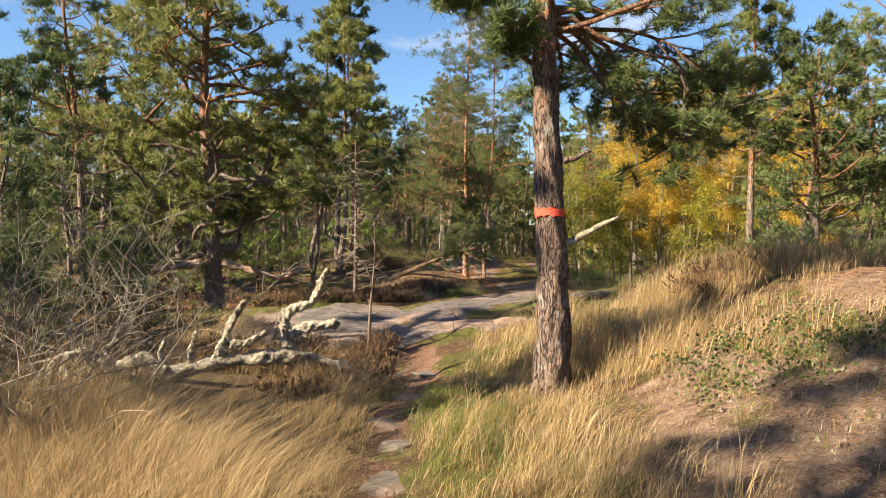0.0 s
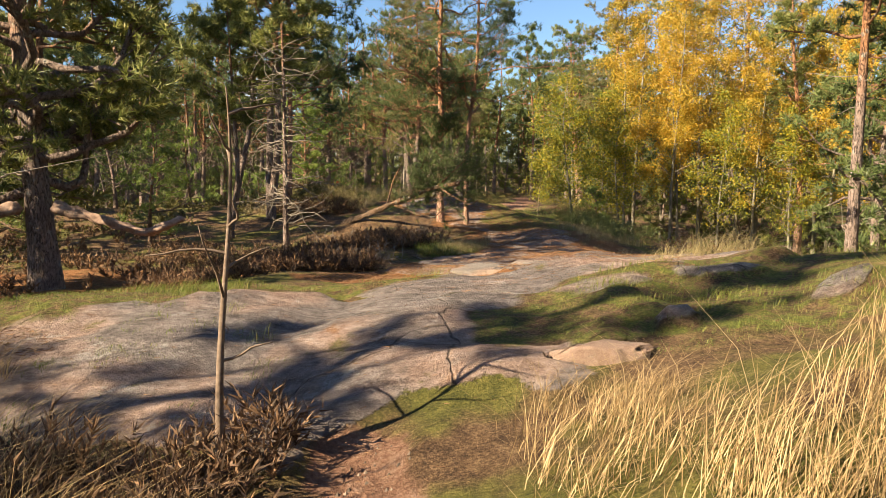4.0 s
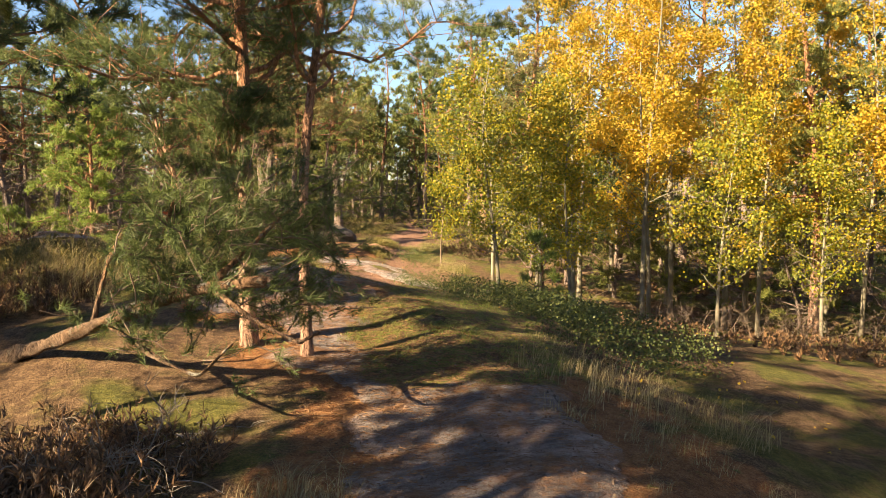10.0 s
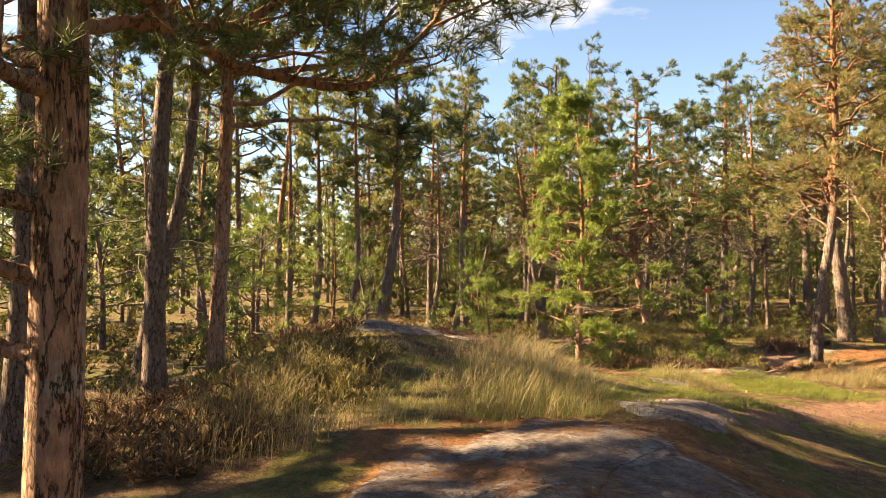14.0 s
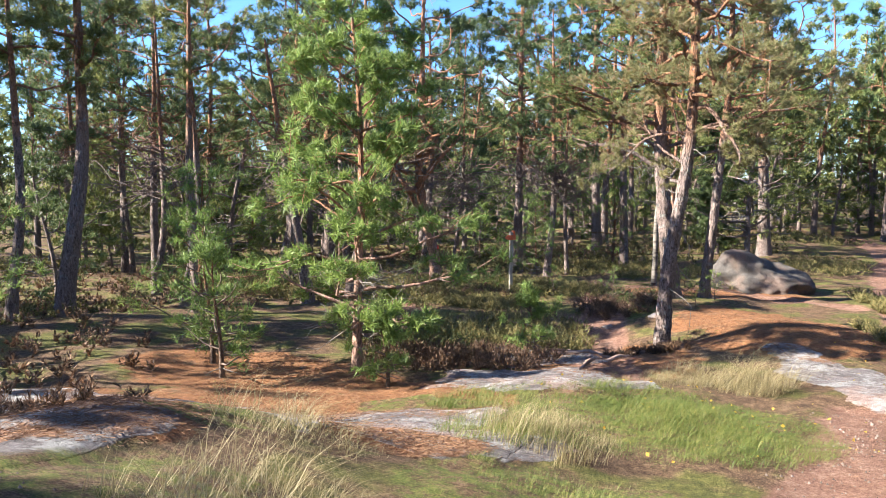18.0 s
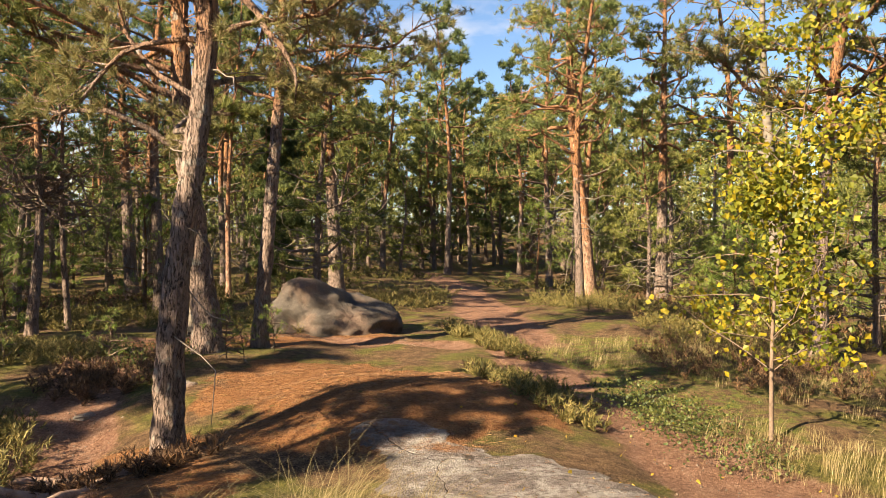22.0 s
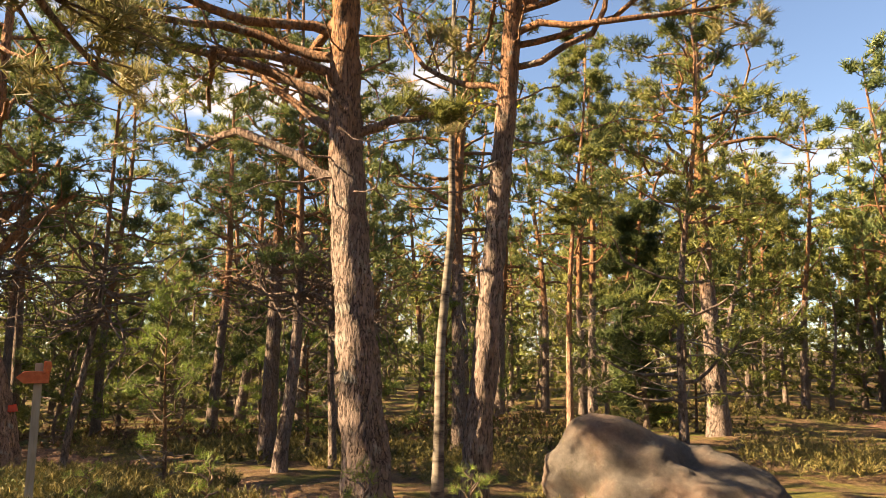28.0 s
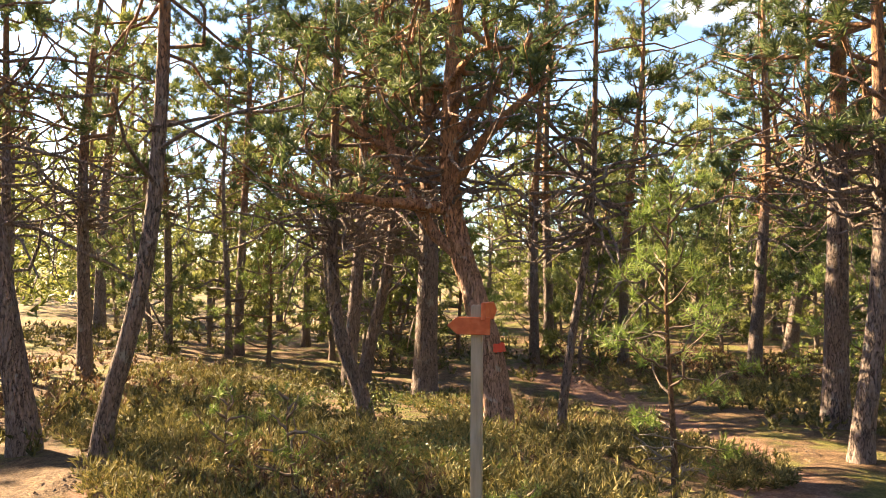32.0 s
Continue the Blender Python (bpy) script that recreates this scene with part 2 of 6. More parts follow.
PALE_GRASS = leafy("pale_grass_blade", ((0.1, (0.126, 0.112, 0.049)), (0.5, (0.266, 0.217, 0.105)), (0.9, (0.434, 0.364, 0.21))), 0.3, 0.6, 1.2)
GREEN_GRASS = leafy("green_grass_blade", ((0.1, (0.0575, 0.0881, 0.0169)), (0.5, (0.129, 0.162, 0.0305)), (0.9, (0.287, 0.257, 0.0745))), 0.3, 0.55, 1.5)
HEATHER_BROWN = leafy("brown_heather", ((0.1, (0.0363, 0.0224, 0.0145)), (0.5, (0.139, 0.0825, 0.0495)), (0.9, (0.297, 0.172, 0.0858))), 0.15, 0.7, 2.0)
HEATHER_GREEN = leafy("green_heather", ((0.1, (0.0363, 0.0419, 0.0146)), (0.5, (0.109, 0.106, 0.0338)), (0.9, (0.29, 0.234, 0.0887))), 0.2, 0.7, 2.0)
BERRY_GREEN = leafy("berry_shrub_leaf", ((0.1, (0.021, 0.0385, 0.0126)), (0.5, (0.0595, 0.0875, 0.0245)), (0.9, (0.154, 0.168, 0.049))), 0.3, 0.5, 1.6)
LITTER = leafy("pine_needle_litter", ((0.1, (0.11, 0.0562, 0.0285)), (0.5, (0.213, 0.112, 0.057)), (0.9, (0.331, 0.21, 0.114))), 0.05, 0.8, 2.0)
SILVER_WOOD = plain("silvered_dead_wood", ((0.32, (0.05, 0.04, 0.03)), (0.46, (0.22, 0.19, 0.15)), (0.6, (0.4, 0.37, 0.31)), (0.75, (0.55, 0.52, 0.45))), 24.0, 0.88, 1.0, (1, 1, 1), 0.03)
ROOT_WOOD = plain("root_bark", ((0.3, (0.12, 0.075, 0.06)), (0.5, (0.27, 0.188, 0.15)), (0.75, (0.39, 0.315, 0.27))), 20.0)
POST_WOOD = plain("weathered_post_wood", ((0.3, (0.225, 0.195, 0.15)), (0.5, (0.345, 0.307, 0.247)), (0.75, (0.435, 0.398, 0.338))), 26.0, 0.8, 0.4, (1, 1, 0.12))
SIGN_PAINT = plain("red_sign_paint", ((0.3, (0.378, 0.09, 0.0405)), (0.5, (0.522, 0.126, 0.054)), (0.75, (0.612, 0.216, 0.108))), 22.0, 0.55, 0.25)
BAND_PAINT = plain("red_band_paint", ((0.25, (0.255, 0.034, 0.0255)), (0.4, (0.578, 0.068, 0.0425)), (0.7, (0.663, 0.111, 0.068))), 26.0, 0.6, 0.9)
GRANITE = granite("granite")
PINK_GRANITE = granite("pink_granite", 0.18)
BOULDER_STONE = granite("boulder_granite", 0.0, 0.45)


# ---- shapes from arrays ----
def mesh_of(name, verts, tris=None, quads=None, material=None, soft=True):
    """A mesh from arrays of corners, triangles and quads."""
    verts = np.asarray(verts, np.float32).reshape(-1, 3)
    tris = np.zeros((0, 3), np.int32) if tris is None else np.asarray(tris, np.int32).reshape(-1, 3)
    quads = np.zeros((0, 4), np.int32) if quads is None else np.asarray(quads, np.int32).reshape(-1, 4)
    me = bpy.data.meshes.new(name)
    me.vertices.add(len(verts))
    me.vertices.foreach_set("co", verts.ravel())
    loops = np.concatenate([tris.ravel(), quads.ravel()])
    me.loops.add(len(loops))
    me.loops.foreach_set("vertex_index", loops)
    starts = np.concatenate([np.arange(len(tris)) * 3, len(tris) * 3 + np.arange(len(quads)) * 4])
    me.polygons.add(len(starts))
    me.polygons.foreach_set("loop_start", starts.astype(np.int32))
    me.polygons.foreach_set("use_smooth", np.full(len(starts), soft))
    me.update(calc_edges=True)
    me.validate()
    if material:
        me.materials.append(material)
    return me


def part(name, data, material=None, parent=None, label=""):
    """Links a mesh or a bmesh as one object, under a thing if one is given."""
    if isinstance(data, bmesh.types.BMesh):
        me = bpy.data.meshes.new(name)
        data.to_mesh(me)
        data.free()
        data = me
    if material and not data.materials:
        data.materials.append(material)
    ob = new(name, data)
    ob.parent = parent
    return tagged(ob, label)


def thing(name, label, category, at=(0, 0, 0), turn=0.0, size=1.0, group="", kind=""):
    ob = new(name)
    ob.matrix_world = Matrix.Translation(at) @ Matrix.Rotation(turn, 4, "Z") @ Matrix.Scale(size, 4)
    ob.empty_display_size = 0.2
    return tagged(ob, label, category, group, kind)


def unit(v):
    return v / np.maximum(np.linalg.norm(v, axis=-1, keepdims=True), 1e-9)


def tube(points, radii, sides=8, rough=0.0, rng=None, knobs=0.0):
    """A tapered tube along points, closed at its end: corners and quads."""
    p, r = np.asarray(points, float), np.asarray(radii, float)
    t = unit(np.gradient(p, axis=0))
    ref = np.where(np.abs(t[:, 2:3]) > 0.9, np.array([[1.0, 0, 0]]), np.array([[0, 0, 1.0]]))
    ref = np.repeat(ref[:1], len(p), 0)
    a = unit(np.cross(t, ref))
    b = np.cross(t, a)
    ang = np.arange(sides) * 2 * math.pi / sides
    rad = np.repeat(r[:, None], sides, 1)
    if rough:
        rad = rad * (1 + rough * rng.normal(size=rad.shape))
    if knobs:
        k = np.arange(len(p))[:, None]
        rad = rad * (1 + knobs * np.sin(3 * ang[None] + 0.35 * k) * np.sin(0.5 * k + 1))
    ring = p[:, None] + rad[:, :, None] * (np.cos(ang)[None, :, None] * a[:, None] + np.sin(ang)[None, :, None] * b[:, None])
    verts = np.concatenate([ring.reshape(-1, 3), p[-1:] + t[-1:] * r[-1]])
    n, i, j = len(p), np.arange(len(p) - 1)[:, None], np.arange(sides)[None]
    quads = np.stack([i * sides + j, i * sides + (j + 1) % sides, (i + 1) * sides + (j + 1) % sides, (i + 1) * sides + j], -1).reshape(-1, 4)
    last = (n - 1) * sides
    tips = np.stack([last + np.arange(sides), last + (np.arange(sides) + 1) % sides, np.full(sides, n * sides)], -1)
    return verts, tips, quads


class Pile:
    """Gathers pieces of geometry into one mesh."""

    def __init__(self):
        self.v, self.t, self.q, self.n = [], [], [], 0

    def add(self, verts, tris=None, quads=None):
        self.v.append(np.asarray(verts).reshape(-1, 3))
        if tris is not None and len(tris):
            self.t.append(np.asarray(tris) + self.n)
        if quads is not None and len(quads):
            self.q.append(np.asarray(quads) + self.n)
        self.n += len(self.v[-1])
        return self

    def mesh(self, name, material, soft=True):
        return mesh_of(name, np.concatenate(self.v), np.concatenate(self.t) if self.t else None, np.concatenate(self.q) if self.q else None, material, soft)


def needles(at, way, per, length, width, rng, spread=0.8):
    """Bunches of needles round shoots that end at the given places and point the given ways."""
    at, way = np.repeat(np.asarray(at), per, 0), np.repeat(unit(np.asarray(way)), per, 0)
    n = len(at)
    v = unit(way * 0.75 + unit(rng.normal(size=(n, 3))) * spread)
    base = at - way * rng.uniform(0, 1.1, (n, 1)) * length
    tip = base + v * length * rng.uniform(0.7, 1.2, (n, 1))
    side = unit(np.cross(v, rng.normal(size=(n, 3)))) * width / 2
    verts = np.stack([base - side, base + side, tip], 1).reshape(-1, 3)
    return verts, np.arange(3 * n).reshape(-1, 3)


def leaves(at, size, rng):
    """Rounded leaves, each a folded diamond."""
    n = len(at)
    a = unit(rng.normal(size=(n, 3)) + np.array([0, 0, -0.5]))
    b = unit(np.cross(a, rng.normal(size=(n, 3))))
    c = np.cross(a, b)
    s = size * rng.uniform(0.7, 1.25, (n, 1))
    p = np.asarray(at)
    verts = np.stack([p, p + a * s * 0.55 + b * s * 0.48 + c * s * 0.12, p + a * s, p + a * s * 0.55 - b * s * 0.48 + c * s * 0.12], 1)
    k = np.arange(n)[:, None] * 4
    return verts.reshape(-1, 3), np.concatenate([k + [0, 1, 2], k + [0, 2, 3]])


def blades(at, tall, width, bow, rng, wind=(0.25, 0.05)):
    """Grass blades that bow over: three triangles each."""
    at = np.asarray(at)
    n = len(at)
    h = tall * rng.uniform(0.55, 1.15, (n, 1))
    az = rng.uniform(0, 2 * math.pi, n)
    out = np.stack([np.cos(az), np.sin(az), np.zeros(n)], 1) * bow * rng.uniform(0.2, 1.2, (n, 1)) + np.array([*wind, 0]) * bow
    side = np.stack([-np.sin(az), np.cos(az), np.zeros(n)], 1) * width / 2
    up = np.array([0, 0, 1.0])
    mid = at + h * (0.6 * up + 0.28 * out)
    tip = at + h * (0.95 * up + 0.95 * out)
    verts = np.stack([at - side, at + side, mid - side * 0.8, mid + side * 0.8, tip], 1).reshape(-1, 3)
    k = np.arange(n)[:, None] * 5
    return verts, np.concatenate([k + [0, 1, 3], k + [0, 3, 2], k + [2, 3, 4]])


def scatter(n, x, y, ax, ay, turn, rng, up=0.0):
    """Random places on the ground in an ellipse, thinning out to its edge."""
    r, a = np.sqrt(rng.uniform(0, 1, n)) ** 1.15, rng.uniform(0, 2 * math.pi, n)
    u, v = r * np.cos(a) * ax, r * np.sin(a) * ay
    c, s = math.cos(radians(turn)), math.sin(radians(turn))
    px, py = x + c * u - s * v, y + s * u + c * v
    return np.stack([px, py, ground_z(px, py) + up], 1)


# ---- the lie of the land ----
def smooth(a, b, x):
    k = np.clip((x - a) / (b - a), 0, 1)
    return k * k * (3 - 2 * k)


RIDGE_Y = np.array([-40, -9, -5, -2, 0.4, 2.6, 4.2, 5.8, 7.4, 8.8, 10.5, 12.2, 14, 16, 18, 19.4, 21, 22.7, 24.4, 27, 30, 33, 37, 41, 46, 60, 90])
RIDGE_Z = np.array([0.3, 0.14, -0.08, -0.1, -0.02, 0.28, 0.22, 0.04, 0.0, -0.04, 0.0, 0.0, 0.1, 0.42, 0.5, 0.4, 0.15, -0.12, -0.34, -0.5, -0.76, -0.74, -0.72, -0.85, -0.85, -0.95, -0.7])


def ridge(y):
    return sum(np.interp(y + d, RIDGE_Y, RIDGE_Z) for d in (-1.0, -0.5, 0, 0.5, 1.0)) / 5


def spine_x(y):
    return np.interp(y, [-9, -2, 3, 8, 11.5, 14, 18, 22, 27, 32], [1.0, 0.2, -0.1, 1.0, 1.8, 1.2, -1.5, -1.8, -0.9, -0.6])


# hillocks: x, y, half-widths, turn in degrees, height
MOUNDS = (
    (4.9, -3.0, 2.9, 6.0, 8, 1.45),
    (-2.6, -3.0, 2.0, 2.6, 0, 0.25),
    (1.6, -0.4, 0.9, 0.8, 0, 0.22),
    (-4.9, 19.2, 2.0, 2.0, 20, 0.46),
    (-1.1, 32.1, 1.5, 1.4, 10, 0.34),
    (-5.7, 21.9, 1.3, 1.5, 10, 0.5),
    (3.3, 7.6, 1.1, 1.4, 0, 0.24),
    (-2.3, 13.6, 1.2, 0.9, 0, 0.22),
    (-12.8, 29.0, 2.4, 1.6, 20, 0.25),
    (-6.5, 23.0, 2.5, 1.5, 0, 0.15),
    (-3.9, 31.6, 1.3, 1.3, 0, -0.3),
    (4.5, 41.0, 3.0, 4.0, 0, 0.3),
    (-8.2, 36.6, 3.6, 3.0, 0, 0.14),
    (-3.2, 36.0, 1.6, 1.2, 0, 0.12),
)


def wobble(x, y):
    z = 0.05 * np.sin(1.3 * x + 0.7 * y) * np.sin(0.9 * y - 0.5 * x + 1.0)
    z = z + 0.03 * np.sin(2.9 * x - 1.7 * y + 2.0) * np.sin(2.3 * y + 1.1 * x)
    return z + 0.015 * np.sin(6.1 * x + 2.2 * y) * np.sin(5.3 * y - 3.1 * x + 0.7)


def height(x, y):
    """The ground's height in metres."""
    x, y = np.asarray(x, float), np.asarray(y, float)
    z = ridge(y)
    side = x - spine_x(y)
    drop = smooth(4, 11, y) * (1 - 0.75 * smooth(24, 33, y))
    z = z - drop * 2.3 * np.tanh(0.1 * np.clip(side - 0.8, 0, None))
    z = z - 0.28 * smooth(2.0, 6.0, -side) * smooth(1, 6, y) * (1 - 0.6 * smooth(24, 34, y))
    z = z - 0.4 * smooth(5.0, 14.0, -side) * smooth(33, 40, y)
    for mx, my, ax, ay, turn, up in MOUNDS:
        c, s = math.cos(radians(turn)), math.sin(radians(turn))
        u, v = (c * (x - mx) + s * (y - my)) / ax, (c * (y - my) - s * (x - mx)) / ay
        z = z + up * np.exp(-(u * u + v * v))
    far = smooth(40, 110, np.hypot(x, y - 20))
    return z + wobble(x, y) * (1 - far) + far * 4.0 * np.sin(0.021 * x + 1) * np.sin(0.017 * y)


# bare rock: x, y, half-widths, turn
SLABS = (
    (-0.7, 1.9, 2.7, 1.6, 12), (0.9, 3.6, 2.0, 0.9, -8), (2.2, 4.6, 1.6, 1.0, 15), (1.3, 6.4, 2.1, 0.8, 6), (0.7, 7.8, 1.35, 1.1, 0), (2.6, 7.0, 1.6, 0.7, 0),
    (1.1, 8.8, 0.95, 1.6, -10), (1.3, 11.2, 0.85, 2.2, 3), (0.7, 13.8, 1.0, 1.6, 15), (-0.5, 16.2, 1.3, 1.7, 35), (-1.2, 19.0, 0.6, 0.9, 30),
    (-4.4, 19.2, 0.7, 0.5, 10), (-4.0, 23.9, 1.2, 0.8, 30), (-4.9, 25.0, 1.3, 0.7, 20), (-4.2, 27.5, 1.5, 1.0, 0), (-4.7, 30.0, 1.1, 1.0, 0), (-6.5, 20.2, 1.4, 0.8, 10),
    (0.2, 28.6, 2.6, 0.85, -58), (1.2, 26.3, 1.5, 0.8, -50), (-5.6, 21.2, 0.75, 1.5, 12), (-9.0, 23.8, 2.6, 1.1, 10), (-6.4, 22.4, 1.7, 0.9, 10), (-1.0, 30.9, 0.45, 0.3, 0),
)
# red-brown trodden earth: polylines of the trails, and half-width
TRAILS = (
    (((-1.0, 20.0), (-1.0, 23.0), (-0.7, 25.2), (-0.2, 27.4)), 0.55),
    (((1.0, -12), (0.7, -8), (0.2, -4.5), (0.0, -2), (-0.1, 0.3)), 0.22),
    (((-1.0, 21.2), (-0.3, 23.5), (1.9, 27.4), (1.7, 30.7), (1.6, 35.8), (2.1, 42.0), (3.2, 50), (3.6, 56), (2.6, 64)), 0.78),
    (((-3.1, 26.0), (-3.4, 28.5), (-4.2, 31.5), (-4.6, 34.5), (-5.2, 37.2), (-6.8, 38.6), (-10.0, 40.8), (-13.5, 42.6), (-18, 43.5)), 0.5),
    (((0.4, 36.5), (-1.5, 37.3), (-3.2, 38.6), (-5.0, 38.4)), 0.4),
    (((-8.6, 33.2), (-10.5, 34.6), (-14, 35.5)), 0.3),
)
# rusty beds of fallen needles, mossy and grassy turf: x, y, half-widths, turn
BANKS = ((3.2, -4.6, 1.7, 2.6, -8), (2.5, -6.6, 0.9, 1.6, 0), (-3.9, 1.5, 1.6, 0.7, 0), (4.6, -2.8, 1.3, 1.6, 0))
NEEDLE_BEDS = ((1.3, 11.0, 1.6, 2.8, 0), (0.7, 14.0, 1.5, 2.0, 15), (-0.5, 16.4, 1.6, 2.0, 35), (-6.8, 24.2, 2.2, 1.0, 0), (1.4, 5.3, 1.5, 0.5, 5), (1.6, 7.9, 1.8, 0.9, 5), (-0.6, 5.9, 1.2, 0.5, 8), (-5.0, 7.0, 3.0, 2.0, 0), (-1.0, 31.9, 1.7, 1.5, 10), (-1.6, 33.5, 1.6, 1.8, 0), (-5.6, 21.6, 0.8, 0.8, 20), (-7.6, 24.6, 2.2, 1.4, 10), (-8.6, 27.0, 2.0, 1.4, 0), (-3.6, 30.0, 1.3, 2.2, 0), (-2.8, 37.6, 2.4, 1.4, 0), (0.8, 12.6, 0.8, 2.2, 0), (-4.1, 23.4, 0.7, 0.4, 20), (-6.0, 26.0, 2.0, 1.6, 0))
TURF = ((-2.7, 22.9, 1.1, 0.8, 20), (0.75, 27.3, 0.7, 0.2, -55), (-5.0, 20.1, 0.8, 0.5, 20), (-5.2, 22.4, 0.6, 0.5, 0), (-4.4, 21.0, 0.7, 0.5, 30), (0.85, 1.7, 0.7, 0.7, 20), (1.5, 2.7, 1.0, 0.5, 15), (0.75, 1.75, 0.55, 0.25, 30), (2.9, 3.5, 1.2, 0.6, 10), (1.2, 5.0, 1.6, 0.28, 5), (-0.6, 5.0, 1.2, 0.3, 8), (-5.2, 26.0, 0.9, 0.4, 0), (-3.4, 20.4, 1.4, 0.9, 0), (-2.4, 3.9, 2.6, 0.9, 8), (2.5, 2.2, 1.9, 1.2, 20), (-2.3, 26.2, 1.5, 1.2, 0), (-1.9, 20.2, 1.2, 1.2, 0), (1.4, 14.6, 1.2, 2.4, 0), (0.9, -4.2, 0.7, 2.4, 8), (3.3, 35.8, 1.8, 2.0, 0), (-4.2, 2.6, 1.6, 1.2, 0), (-2.2, 18.4, 1.1, 0.9, 0), (0.2, 21.5, 0.9, 1.6, 0), (2.6, 33.0, 1.2, 1.8, 0))


def ellipse(x, y, shape, ragged=0.18):
    sx, sy, ax, ay, turn = shape
    c, s = math.cos(radians(turn)), math.sin(radians(turn))
    u, v = (c * (x - sx) + s * (y - sy)) / ax, (c * (y - sy) - s * (x - sx)) / ay
    d = np.hypot(u, v) + ragged * (np.sin(3.7 * x + 2.1 * y) * np.sin(3.1 * y - 1.3 * x) + 0.5 * np.sin(9.1 * x - 4.3 * y) * np.sin(8.3 * y + 3.7 * x))
    return 1 - smooth(0.78, 1.08, d)


def covered(x, y, shapes):
    best = np.zeros(np.shape(x))
    for s in shapes:
        best = np.maximum(best, ellipse(x, y, s))
    return best


def trodden(x, y):
    best = np.zeros(np.shape(x))
    for points, half in TRAILS:
        for (x0, y0), (x1, y1) in zip(points, points[1:]):
            k = np.clip(((x - x0) * (x1 - x0) + (y - y0) * (y1 - y0)) / ((x1 - x0) ** 2 + (y1 - y0) ** 2), 0, 1)
            d = np.hypot(x - x0 - k * (x1 - x0), y - y0 - k * (y1 - y0)) + 0.1 * np.sin(5 * x + 2 * y) * np.sin(4 * y)
            best = np.maximum(best, 1 - smooth(half * 0.6, half * 1.35, d))
    return best


# rock showing through the turf
PATCHES = ((1.5, 1.45, 0.16, 0.09, 20), (0.75, 1.1, 0.2, 0.14, 0), (1.25, 2.6, 0.45, 0.2, 15), (2.15, 2.9, 0.35, 0.18, 0), (2.6, 1.7, 0.3, 0.18, 40))


def rocky(x, y):
    return np.maximum(covered(x, y, SLABS), covered(x, y, PATCHES))


def ground_z(x, y):
    """The ground with its slabs, which stand proud in low steps, and its worn trails."""
    x, y = np.asarray(x, float), np.asarray(y, float)
    rock = rocky(x, y)
    steps = 0.06 * np.abs(np.sin(1.9 * (x + 0.35 * y) + 0.8 * np.sin(1.3 * y))) + 0.035 * np.abs(np.sin(4.3 * (y - 0.3 * x) + np.sin(2.1 * x))) + 0.02 * np.abs(np.sin(9.7 * (y + 0.2 * x) + 1.5 * np.sin(3 * x)))
    steps = steps * (1 - 0.72 * smooth(7.0, 9.0, y))
    return height(x, y) + rock * (0.03 + steps) - 0.05 * trodden(x, y) * (1 - rock)


